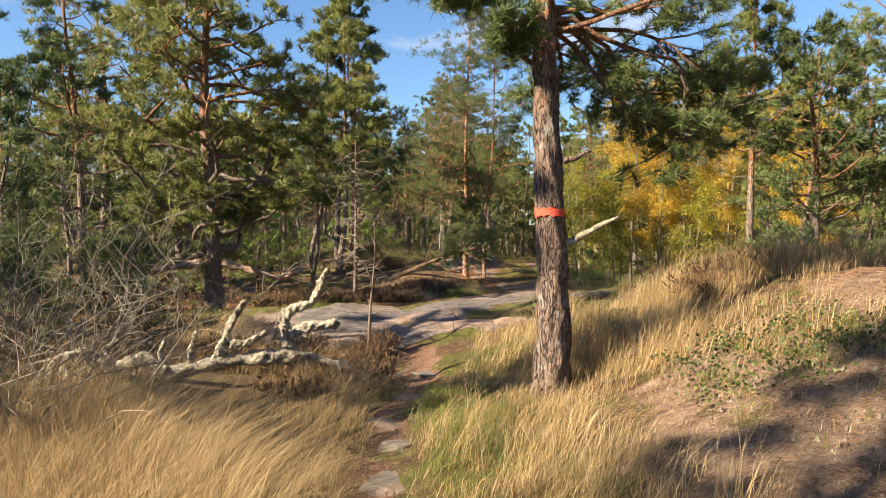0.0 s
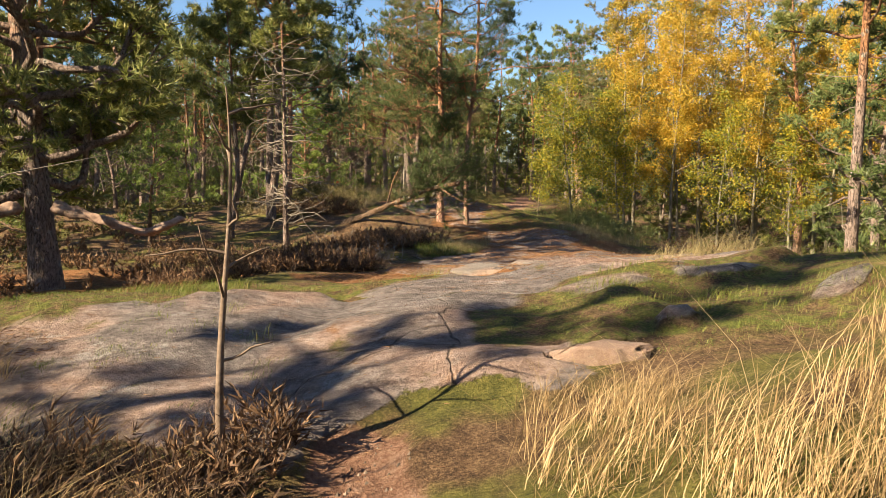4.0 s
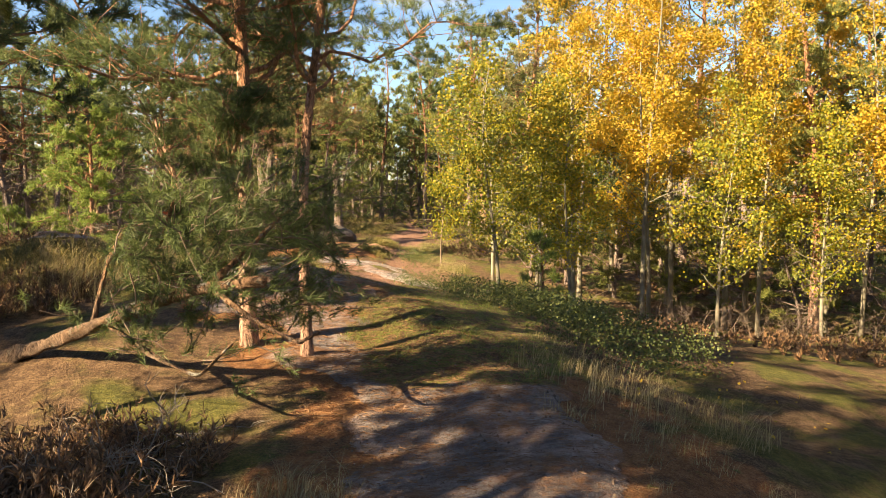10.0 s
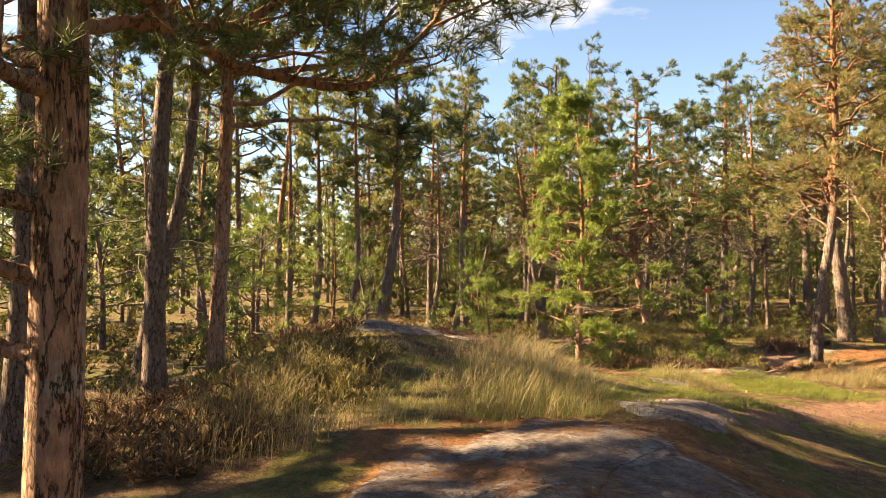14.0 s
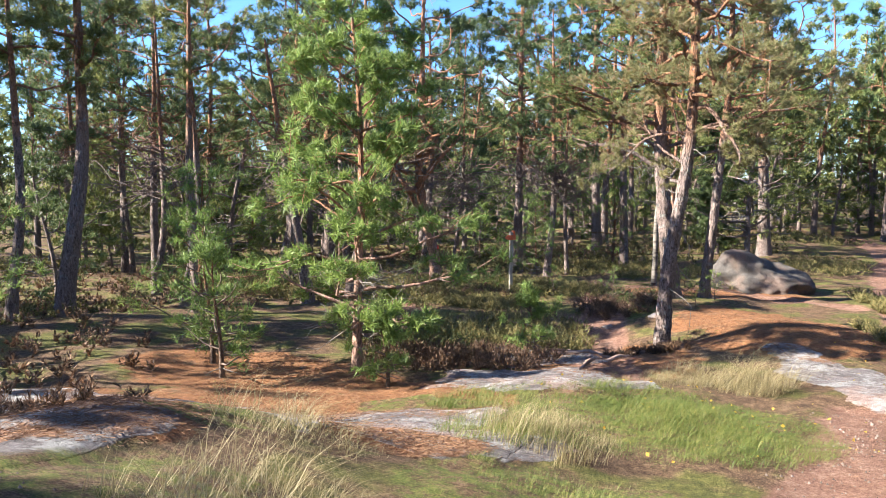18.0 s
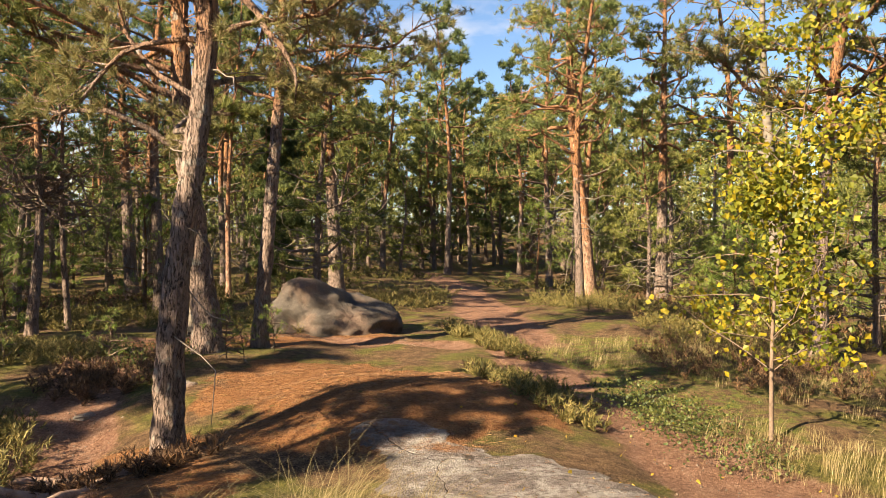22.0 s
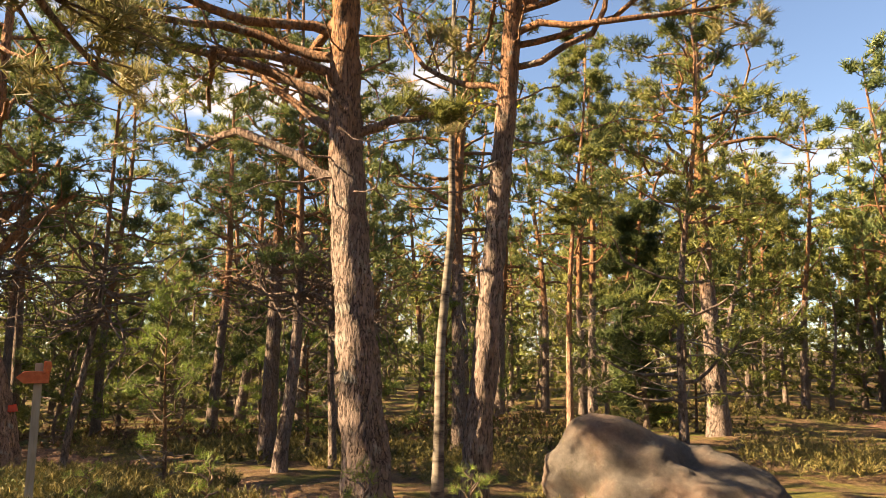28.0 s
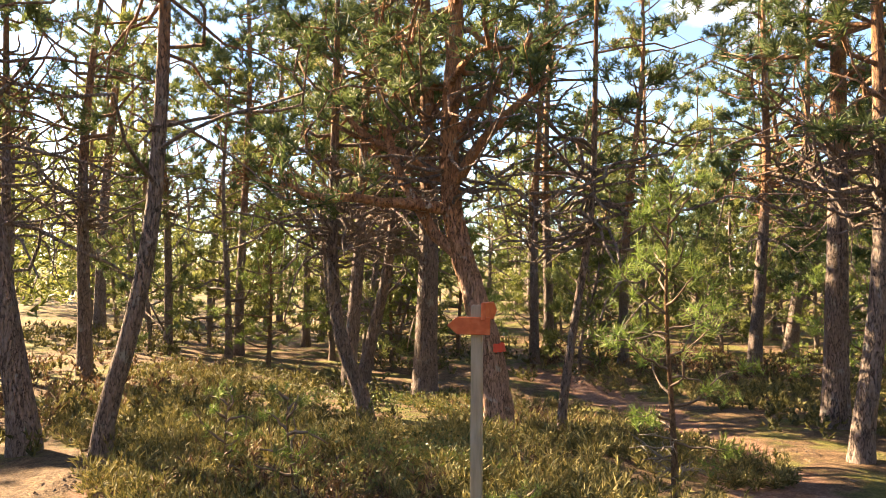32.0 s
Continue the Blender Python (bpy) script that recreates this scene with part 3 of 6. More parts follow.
def ground_material():
    m = Nodes("forest_floor")
    v = m.coords()

    def share(name):
        n = m.node("ShaderNodeAttribute")
        n.attribute_name = name
        return n.outputs["Fac"]

    ragged = m.maths("ADD", m.maths("MULTIPLY", m.noise(v, 3.0, 8.0, 0.65), 0.6), m.maths("MULTIPLY", m.noise(v, 19.0, 6.0, 0.7), 0.4))

    def torn(name, soft=0.12):
        return m.step(m.maths("ADD", share(name), m.maths("MULTIPLY", m.maths("SUBTRACT", ragged, 0.5), 1.3)), 0.5 - soft, 0.5 + soft)

    fine = m.maths("ADD", m.maths("MULTIPLY", m.rich(v, 60.0, 9.0, 0.78), 0.6), m.maths("MULTIPLY", m.rich(v, 9.0, 9.0, 0.72), 0.4))
    mid = m.noise(v, 8.0, 8.0, 0.65)
    litter = m.ramp(fine, (0.18, (0.0175, 0.0112, 0.0077)), (0.45, (0.098, 0.0574, 0.0322)), (0.8, (0.294, 0.196, 0.112)))
    moss = m.ramp(fine, (0.18, (0.0245, 0.0315, 0.0084)), (0.5, (0.105, 0.105, 0.0245)), (0.82, (0.238, 0.203, 0.063)))
    colour = m.mix(m.step(m.noise(v, 1.1, 6.0), 0.45, 0.6), litter, moss)
    rust = m.ramp(fine, (0.15, (0.06, 0.026, 0.012)), (0.5, (0.24, 0.108, 0.045)), (0.85, (0.4, 0.23, 0.11)))
    colour = m.mix(torn("needle", 0.2), colour, m.mix(m.step(mid, 0.58, 0.72), m.mix(m.step(m.noise(v, 2.2, 10.0, 0.75), 0.52, 0.66), rust, litter), moss))
    turf = m.ramp(fine, (0.15, (0.0315, 0.042, 0.0098)), (0.5, (0.119, 0.14, 0.028)), (0.85, (0.28, 0.259, 0.07)))
    crumbs = m.maths("ADD", m.maths("MULTIPLY", m.rich(v, 30.0, 9.0, 0.75), 0.6), m.maths("MULTIPLY", m.rich(v, 6.0, 8.0, 0.7), 0.4))
    earth = m.ramp(crumbs, (0.15, (0.0819, 0.0434, 0.0299)), (0.5, (0.225, 0.122, 0.0833)), (0.85, (0.369, 0.25, 0.189)))
    colour = m.mix(torn("trail", 0.24), colour, earth)
    sand = m.ramp(crumbs, (0.15, (0.119, 0.063, 0.042)), (0.5, (0.301, 0.203, 0.147)), (0.85, (0.448, 0.35, 0.273)))
    colour = m.mix(torn("bank", 0.24), colour, m.mix(m.step(m.noise(v, 2.4, 7.0, 0.7), 0.5, 0.64), sand, litter))
    lie = m.noise(m.coords((0.9, 2.2, 1)), 4.0, 11.0, 0.78)
    grain = m.maths("ADD", m.maths("MULTIPLY", m.rich(v, 120.0, 5.0, 0.8), 0.35), m.maths("ADD", m.maths("MULTIPLY", m.rich(v, 14.0, 9.0, 0.75), 0.3), m.maths("MULTIPLY", m.step(lie, 0.32, 0.68), 0.35)))
    grey = m.ramp(grain, (0.2, (0.0462, 0.0397, 0.0407)), (0.45, (0.157, 0.137, 0.137)), (0.6, (0.24, 0.213, 0.209)), (0.85, (0.388, 0.355, 0.342)))
    pink = m.ramp(grain, (0.2, (0.12, 0.0739, 0.0601)), (0.45, (0.296, 0.209, 0.176)), (0.6, (0.397, 0.296, 0.259)), (0.85, (0.554, 0.444, 0.397)))
    stone = m.mix(m.step(m.noise(v, 0.8, 5.0), 0.47, 0.64), grey, pink)
    stone = m.mix(m.maths("MULTIPLY", m.step(m.maths("ADD", m.noise(v, 2.6, 12.0, 0.8), m.maths("MULTIPLY", share("lichen"), 0.065)), 0.55, 0.65), 0.75), stone, (0.42, 0.415, 0.41))
    stone = m.mix(m.maths("MULTIPLY", m.step(m.noise(v, 4.0, 11.0, 0.78), 0.54, 0.68), 0.6), stone, (0.07, 0.064, 0.06))
    cracks = m.node("ShaderNodeTexVoronoi", Scale=0.62)
    cracks.feature = "DISTANCE_TO_EDGE"
    m.link(m.mix(0.22, m.coords((1, 0.55, 1)), m.node_colour(v, 2.4)), cracks.inputs["Vector"])
    gap = m.step(m.maths("ADD", cracks.outputs["Distance"], m.maths("MULTIPLY", m.noise(v, 9.0, 6.0), 0.012)), 0.005, 0.011)
    stone = m.mix(m.maths("MAXIMUM", gap, 0.35), (0.045, 0.036, 0.03), stone)
    stone = m.mix(m.maths("MULTIPLY", m.step(m.maths("ADD", m.noise(v, 1.5, 11.0, 0.75), m.maths("MULTIPLY", share("needle"), 0.13)), 0.6, 0.72), 0.85), stone, rust)
    stone = m.mix(m.maths("MULTIPLY", m.step(m.noise(v, 1.8, 10.0, 0.72), 0.6, 0.7), 0.8), stone, moss)
    bare = torn("rock", 0.06)
    colour = m.mix(bare, colour, stone)
    colour = m.mix(torn("turf", 0.24), colour, m.mix(m.step(m.noise(v, 5.0, 9.0, 0.75), 0.4, 0.6), litter, turf))
    rise = m.maths("ADD", m.maths("MULTIPLY", fine, 0.6), m.maths("ADD", mid, m.maths("MULTIPLY", bare, m.maths("ADD", gap, m.maths("MULTIPLY", lie, 1.8)))))
    m.bump(m.maths("ADD", rise, m.maths("MULTIPLY", m.noise(v, 22.0, 9.0, 0.75), 0.8)), 1.0, 0.045)
    return m.done(colour, 0.92)


def build_ground():
    near = np.arange(-6.0, 6.01, 0.11)
    grow = np.cumsum(0.12 * 1.085 ** np.arange(72))
    xs = np.concatenate([-6.0 - grow[::-1], near, 6.0 + grow])
    ys = np.concatenate([-12.0 - np.cumsum(0.14 * 1.1 ** np.arange(58))[::-1], np.arange(-12, 44, 0.12), 44 + np.cumsum(0.13 * 1.085 ** np.arange(74))])
    gx, gy = np.meshgrid(xs, ys)
    gx = gx + spine_x(gy) * np.exp(-(np.abs(gx) / 60) ** 2)
    gz = ground_z(gx, gy)
    rows, cols = gx.shape
    i, j = np.meshgrid(np.arange(rows - 1), np.arange(cols - 1), indexing="ij")
    a = i * cols + j
    quads = np.stack([a, a + 1, a + cols + 1, a + cols], -1).reshape(-1, 4)
    me = mesh_of("ground", np.stack([gx, gy, gz], -1).reshape(-1, 3), None, quads, ground_material())
    for name, values in (("rock", rocky(gx, gy)), ("trail", trodden(gx, gy)), ("needle", covered(gx, gy, NEEDLE_BEDS)), ("turf", covered(gx, gy, TURF) * (1 - covered(gx, gy, PATCHES))), ("bank", covered(gx, gy, BANKS)), ("lichen", smooth(15, 18, gy))):
        me.attributes.new(name, "FLOAT", "POINT").data.foreach_set("value", values.ravel().astype(np.float32))
    tagged(part("ground", me), "forest floor of needle litter, moss, worn trails and bare granite", "ground", kind="structure")


build_ground()


# ---- trees ----
def branch(start, way, length, radius, rng, steps=6, wander=0.28, lift=0.05):
    """The points and radii of a crooked branch."""
    p, d, points = np.array(start, float), unit(np.array(way, float)), []
    points.append(p.copy())
    for _ in range(steps):
        p = p + d * length / steps
        points.append(p.copy())
        d = unit(d + rng.normal(size=3) * wander + np.array([0, 0, lift]))
    return np.array(points), radius * np.linspace(1, 0.25, steps + 1) ** 0.8


def spine_of(h, lean, bend, rng, steps=26, knots=None):
    """The middle line of a trunk, through the given knots (side, depth, height) or with a gentle bend."""
    s = np.linspace(0, 1, steps)
    if knots is not None:
        k = np.array(((0, 0, 0), *knots), float)
        z = s * k[-1, 2]
        at = [np.interp(z, k[:, 2], k[:, n]) for n in (0, 1)]
        soft = [np.convolve(np.pad(a, 2, mode="edge"), np.ones(5) / 5, "valid") for a in at]
        return np.stack([soft[0] - soft[0][0], soft[1] - soft[1][0], z], 1)
    f, g = rng.uniform(0, 6.28, 2)
    x = lean[0] * s + bend * (np.sin(4.2 * s + f) - math.sin(f)) * s
    y = lean[1] * s + bend * (np.sin(4.8 * s + g) - math.sin(g)) * s
    return np.stack([x, y, h * s], 1)


def trunk_mesh(name, line, r0, material, rng, sides=10, fine=1, end=0.18):
    """A tapered trunk with flared foot; fine > 1 gives the bark real furrows."""
    if fine > 1:
        k = np.linspace(0, len(line) - 1, len(line) * fine)
        line = np.stack([np.interp(k, np.arange(len(line)), line[:, n]) for n in range(3)], 1)
    h = line[-1, 2]
    z = line[:, 2]
    r = r0 * (1 - (1 - end) * (z / h) ** 0.9) * (1 + 0.4 * np.exp(-z / (1.3 * r0 + 0.02)))
    line = line.copy()
    line[0, 2] -= 0.25
    v, t, q = tube(line, r, sides, 0.0, rng)
    if fine > 1:
        n = len(line)
        ring = v[:-1].reshape(n, sides, 3)
        axis = line[:, None]
        ang = np.arange(sides)[None] * 2 * math.pi / sides
        zz = line[:, 2][:, None]
        ridge_ = np.abs(np.sin(5.5 * ang + 1.6 * np.sin(5.1 * zz) + 0.9 * np.sin(13 * zz))) ** 0.6 * np.abs(np.sin(11 * zz + 2.4 * np.sin(3 * ang + 1.1 * zz)) + 0.5)
        ring = axis + (ring - axis) * (0.9 + 0.14 * ridge_ + 0.03 * rng.normal(size=(n, sides)))[:, :, None]
        v = np.concatenate([ring.reshape(-1, 3), v[-1:]])
    return mesh_of(name, v, t, q, material)


def pine(seed, h=8.0, r0=0.14, crown=0.42, spread=1.9, limbs=26, lean=(0, 0), bend=0.25, knots=None, subs=5, tufts=4, per=16, length=0.17, width=0.014,
         dead=8, sides=9, fine=1, bark_of=None, green=None, droop=0.0, low_limbs=(), split=False, end=0.18, twig=4,
         low_r=0.36, low_lift=0.06, inner=0.42, dead_low=0.1, low_wander=0.24, dead_r=0.009, flat=0.0, wander=0.24, dead_long=0.55, dead_of=None):
    """The meshes of one pine: trunk, branches, dead twigs and needle crown. low_limbs: height, direction in degrees, length, rise."""
    rng = np.random.default_rng(seed)
    line = spine_of(h, lean, bend, rng, knots=knots)
    h = line[-1, 2]
    bark_of, green = bark_of or PINE_BARK, green or NEEDLES
    out = [("trunk", trunk_mesh("trunk", line, r0, bark_of, rng, sides, fine, end))]
    wood, bare, at, way = Pile(), Pile(), [], []

    def on(z):
        return np.array([np.interp(z, line[:, 2], line[:, n]) for n in range(3)])

    def leafed(pts, r, length_, n):
        """Side shoots on the outer half of a limb, each ending in a flat pad of needle tufts."""
        for _ in range(n):
            k = rng.uniform(inner, 1.0) * (len(pts) - 1)
            a = pts[int(k)] + (pts[min(int(k) + 1, len(pts) - 1)] - pts[int(k)]) * (k % 1)
            d = unit(unit(pts[-1] - pts[0]) * 0.6 + rng.normal(size=3) * np.array([0.65, 0.65, 0.3]) + np.array([0, 0, 0.12]))
            q, rr = branch(a, d, length_ * rng.uniform(0.2, 0.42), max(r * 0.3, 0.004), rng, 3, 0.2, 0.08)
            if twig:
                wood.add(*tube(q[:: 3 if twig == 3 else 1], rr[:: 3 if twig == 3 else 1], twig))
            pad = q[3] - (q[3] - q[1]) * 0.35
            for _ in range(tufts):
                at.append(pad + rng.normal(size=3) * np.array([0.5, 0.5, 0.2]) * (0.06 + 0.22 * length_ * 0.3))
                way.append(unit(d * 0.5 + rng.normal(size=3) * np.array([0.6, 0.6, 0.3]) + np.array([0, 0, 0.55])))

    for n in range(limbs):
        f = crown + (1 - crown) * ((n + rng.uniform(0, 1)) / limbs)
        top = (f - crown) / (1 - crown)
        reach = spread * (0.25 + 0.75 * (1 - top) ** (0.7 - 0.45 * flat) * min(1, 0.55 + 2.2 * top)) * rng.uniform(0.6, 1.2)
        az, el = n * 2.4 + rng.uniform(-0.5, 0.5), 0.05 + 0.75 * top * (1 - 0.5 * flat) + rng.uniform(-0.25, 0.2) - droop
        d = (math.cos(az) * math.cos(el), math.sin(az) * math.cos(el), math.sin(el))
        r = max(0.012, r0 * (1 - 0.8 * f) * 0.46)
        pts, rr = branch(on(f * h), d, reach, r, rng, 7 if split else 6, max(wander, 0.36 if split else 0.0), 0.06)
        v, t, q = tube(pts, rr, 6 if split else 4)
        if split:
            out.append(("limb", mesh_of("limb", v, t, q, bark_of)))
        else:
            wood.add(v, t, q)
        leafed(pts, r, reach, subs)
    for z, az, reach, el in low_limbs:
        d = (math.cos(radians(az)) * math.cos(el), math.sin(radians(az)) * math.cos(el), math.sin(el))
        pts, rr = branch(on(z), d, reach, r0 * low_r, rng, 9, low_wander, low_lift)
        v, t, q = tube(pts, rr, 8)
        if split:
            out.append(("limb", mesh_of("limb", v, t, q, bark_of)))
        else:
            wood.add(v, t, q)
        leafed(pts, r0 * 0.25, reach, subs + 3)
    for n in range(dead):
        z = h * rng.uniform(dead_low, max(crown, 0.25))
        az, el = rng.uniform(0, 6.28), rng.uniform(-0.35, 0.4)
        d = (math.cos(az) * math.cos(el), math.sin(az) * math.cos(el), math.sin(el))
        pts, rr = branch(on(z), d, rng.uniform(0.25, 1.1) * spread * dead_long, dead_r, rng, 6, max(0.26, wander), 0.04)
        bare.add(*tube(pts, rr, 5 if dead_r > 0.012 else 4))
        for _ in range(4 if twig == 4 else 0):
            q, r2 = branch(pts[rng.integers(1, 5)], unit(np.array(d) + rng.normal(size=3) * 0.8), 0.2 * spread * rng.uniform(0.4, 1.3), dead_r * 0.5, rng, 4, 0.4, 0.02)
            bare.add(*tube(q, r2, 3))
    if wood.v:
        out.append(("branchwork", wood.mesh("branchwork", TWIG if r0 < 0.05 else bark_of)))
    if bare.v:
        out.append(("deadwood", bare.mesh("deadwood", dead_of or DEAD_TWIG)))
    if at:
        v, t = needles(np.array(at), np.array(way), per, length, width, rng)
        out.append(("crown", mesh_of("crown", v, t, None, green, False)))
    return out


def aspen(seed, h=7.5, r0=0.06, crown=0.18, spread=1.1, limbs=26, size=0.062, count=2200, leaf=None, bark_of=None, lean=(0, 0), bend=0.2, knots=None, sides=8):
    rng = np.random.default_rng(seed)
    line = spine_of(h, lean, bend, rng, knots=knots)
    h = line[-1, 2]
    out = [("trunk", trunk_mesh("trunk", line, r0, bark_of or ASPEN_BARK, rng, sides, 1, 0.15))]
    wood, at = Pile(), []
    each = max(1, count // (limbs * 5))
    for n in range(limbs):
        f = crown + (0.99 - crown) * (n + rng.uniform(0, 1)) / limbs
        az, el = n * 2.4 + rng.uniform(-0.6, 0.6), rng.uniform(0.1, 0.9)
        reach = spread * (1.05 - 0.6 * f) * rng.uniform(0.5, 1.2)
        d = (math.cos(az) * math.cos(el), math.sin(az) * math.cos(el), math.sin(el))
        start = np.array([np.interp(f * h, line[:, 2], line[:, k]) for k in range(3)])
        pts, rr = branch(start, d, reach, max(0.008, r0 * 0.35 * (1 - f)), rng, 5, 0.2, 0.03)
        wood.add(*tube(pts, rr, 4))
        full = rng.choice((0.05, 0.4, 1.4, 2.9))
        for k in range(5):
            mid = pts[1 + k] + rng.normal(size=3) * 0.1
            at.append(mid + rng.normal(size=(max(1, int(each * full * (0.3 + 0.28 * k))), 3)) * np.array([0.15, 0.15, 0.12]))
    out.append(("branchwork", wood.mesh("branchwork", bark_of or ASPEN_BARK)))
    v, t = leaves(np.concatenate(at), size, rng)
    out.append(("crown", mesh_of("crown", v, t, None, leaf or YELLOW_LEAF, False)))
    return out


def plant(parts, name, label, category, x, y, turn=0.0, size=1.0, group="", sink=0.05):
    """One tree of the given meshes at a place on the ground."""
    ob = thing(name, label, category, (x, y, float(ground_z(x, y)) - sink), turn, size, group)
    for part_name, me in parts:
        tagged(part(part_name, me, None, ob), kind="stuff" if part_name in ("branchwork", "deadwood", "crown") else "")
    return ob


# ---- the pines beside the way ----
TALL = dict(per=30, length=0.16, width=0.017, subs=7, tufts=5, twig=3)
CROOKED = dict(crown=0.46, dead=46, dead_low=0.3, dead_r=0.022, dead_long=1.1, dead_of=PINE_BARK, flat=1.0, wander=0.5, limbs=16, spread=2.2, subs=5, tufts=4, green=DARK_NEEDLES)
FINE = dict(per=30, length=0.075, width=0.0042, subs=13, tufts=11, inner=0.2, twig=4, dead_low=0.35, dead=3, dead_r=0.006, low_r=0.3)
SCOTS = "Scots pine with furrowed grey-brown trunk and orange upper bark"


PLACED = []


def trail_pine(x, y, r0, h, knots, more, label):
    """One pine near the trail: place, foot radius, height, knots (dx, dy, z) of the trunk, and what sets it apart."""
    if y > 15 and x < 8 and h < 10 and not (x < -11 and y < 35):
        h *= 1.25
        knots = knots and (*knots[:-1], (*knots[-1][:2], h))
    if x < -6.5 and y > 32:
        more = {**more, **CROOKED, "limbs": more.get("limbs", 22)}
    if more.pop("sparse", False):
        more = {**more, "limbs": 9, "subs": 4, "dead": 24, "crown": 0.7}
    if x < -13 and 25 < y < 30:
        more = {**more, "limbs": 15, "crown": 0.6}
    if x < -11 and 30 < y <= 33:
        more = {**more, "limbs": 9, "subs": 4, "tufts": 4, "crown": 0.68}
    if y > 30:
        more = {"flat": 0.8, "wander": 0.42, **more}
    PLACED.append((x, y, 1.5))
    plant(pine(99 + len(PLACED), h=h, r0=r0, knots=knots, **{**TALL, **more}), "pine_tree", label, "pine tree", x, y, group="pines along the trail")


trail_pine(-5.5, 6.8, 0.2, 8.0, ((-0.1, 0, 2.0), (-0.25, 0, 4.8), (-0.1, 0, 8.0)), dict(crown=0.22, spread=2.9, limbs=64, subs=10, width=0.018, per=34, flat=0.8, low_limbs=((1.7, 185, 2.6, 0.15), (2.0, 40, 2.4, 0.1), (2.8, 190, 2.6, 0.3), (1.4, 200, 1.9, -0.25), (1.5, 30, 1.8, -0.1)), split=True), "spreading old Scots pine with dark crooked low limbs")
trail_pine(6.6, 10.2, 0.12, 8.5, ((0.05, 0, 5.0), (0.1, 0, 8.5)), dict(crown=0.5, spread=1.8), SCOTS)
trail_pine(-3.4, 11.2, 0.06, 5.5, ((0.03, 0, 3.0), (0.0, 0, 5.5)), dict(crown=0.72, spread=1.5, limbs=12, dead=150, dead_long=0.75, dead_r=0.01), "half-dead grey pine with bare lichen-grey twigs")
trail_pine(-5.3, 13.6, 0.07, 5.0, ((0.25, 0, 1.3), (0.1, 0, 5.0)), dict(crown=0.5, spread=1.5, dead=14), SCOTS)
trail_pine(-5.3, 16.8, 0.11, 7.5, None, dict(crown=0.38, limbs=30, spread=2.0), SCOTS)
trail_pine(-0.6, 13.9, 0.085, 6.4, ((-0.05, 0.0, 1.0), (0.02, 0.02, 2.0), (-0.04, 0, 3.6), (0.1, 0, 8.2)), dict(crown=0.4, spread=2.3, limbs=32, low_limbs=((2.3, 95, 1.8, 0.35), (2.4, 115, 1.8, 0.3), (2.2, 130, 1.7, 0.2), (2.5, 80, 1.6, 0.35), (2.7, 105, 2.0, 0.25), (2.9, 140, 2.0, 0.2), (2.6, 155, 1.9, 0.15), (2.6, 30, 2.2, 0.35), (1.5, 240, 1.3, 0.3), (2.1, 190, 1.6, 0.1), (1.3, 205, 1.5, 0.1), (1.7, 262, 1.3, 0.15), (2.4, 215, 1.7, 0.2), (2.8, 250, 1.8, 0.2), (3.2, 190, 1.9, 0.25), (2.0, 285, 1.2, 0.1), (3.0, 275, 1.6, 0.2)), bark_of=RED_BARK, split=True, green=DARK_NEEDLES, **FINE), "slender Scots pine with flaking red bark beside the trail")
trail_pine(-0.02, 13.5, 0.055, 6.2, ((-0.02, 0, 1.2), (0.0, 0, 2.1), (0.22, 0.05, 3.2), (0.3, 0, 7.8)), dict(crown=0.5, spread=1.8, limbs=22, low_limbs=((2.4, 64, 2.5, 0.4), (2.6, 75, 2.3, 0.42), (2.5, 100, 1.9, 0.35), (2.7, 125, 1.8, 0.3), (2.9, 90, 2.2, 0.3), (2.9, 40, 2.2, 0.3), (2.7, 320, 1.8, 0.3), (3.2, 0, 2.0, 0.3), (2.5, 250, 1.3, 0.2)), bark_of=RED_BARK, split=True, green=DARK_NEEDLES, **FINE), "slender Scots pine with one long reaching limb")
trail_pine(-4.9, 15.4, 0.11, 7.0, ((0.3, 0, 1.8), (0.2, 0, 7.0)), dict(crown=0.38, limbs=30, spread=2.0), SCOTS)
trail_pine(-6.4, 17.2, 0.09, 7.0, ((0.5, 0.44, 2.6), (0.6, 0.5, 7.0)), dict(crown=0.38, limbs=30, spread=2.0), "leaning slender Scots pine")
trail_pine(-4.9, 17.2, 0.085, 7.0, ((0.08, 0.08, 2.2), (0.1, 0.1, 7.0)), dict(crown=0.36, limbs=30, spread=2.0, dead=16, bark_of=RED_BARK, green=DARK_NEEDLES, low_limbs=((2.7, 72, 3.2, 0.12), (3.0, 56, 3.4, 0.1), (2.5, 88, 2.6, 0.1), (3.2, 100, 2.6, 0.1)), low_r=0.3), SCOTS)
trail_pine(-17.0, 25.7, 0.14, 7.5, ((0.15, 0.1, 3.1), (0.0, 0.1, 7.5)), dict(crown=0.5), SCOTS)
trail_pine(-15.9, 27.7, 0.13, 7.5, ((0.2, 0.15, 2.1), (0.1, 0.1, 7.5)), dict(crown=0.5), SCOTS)
trail_pine(-14.7, 28.0, 0.12, 7.5, ((0.25, 0.2, 2.2), (0.2, 0.1, 7.5)), dict(crown=0.5), SCOTS)
trail_pine(-14.0, 28.6, 0.19, 8.0, ((0.42, 0.3, 3.1), (0.4, 0.3, 8.0)), dict(crown=0.5), SCOTS)
trail_pine(-15.5, 32.6, 0.1, 7.5, ((0.26, 0.2, 1.7), (0.2, 0.1, 7.5)), dict(crown=0.5), SCOTS)
trail_pine(-13.6, 31.5, 0.12, 7.5, ((0.35, 0.3, 1.9), (0.1, 0.2, 7.5)), dict(crown=0.5), SCOTS)
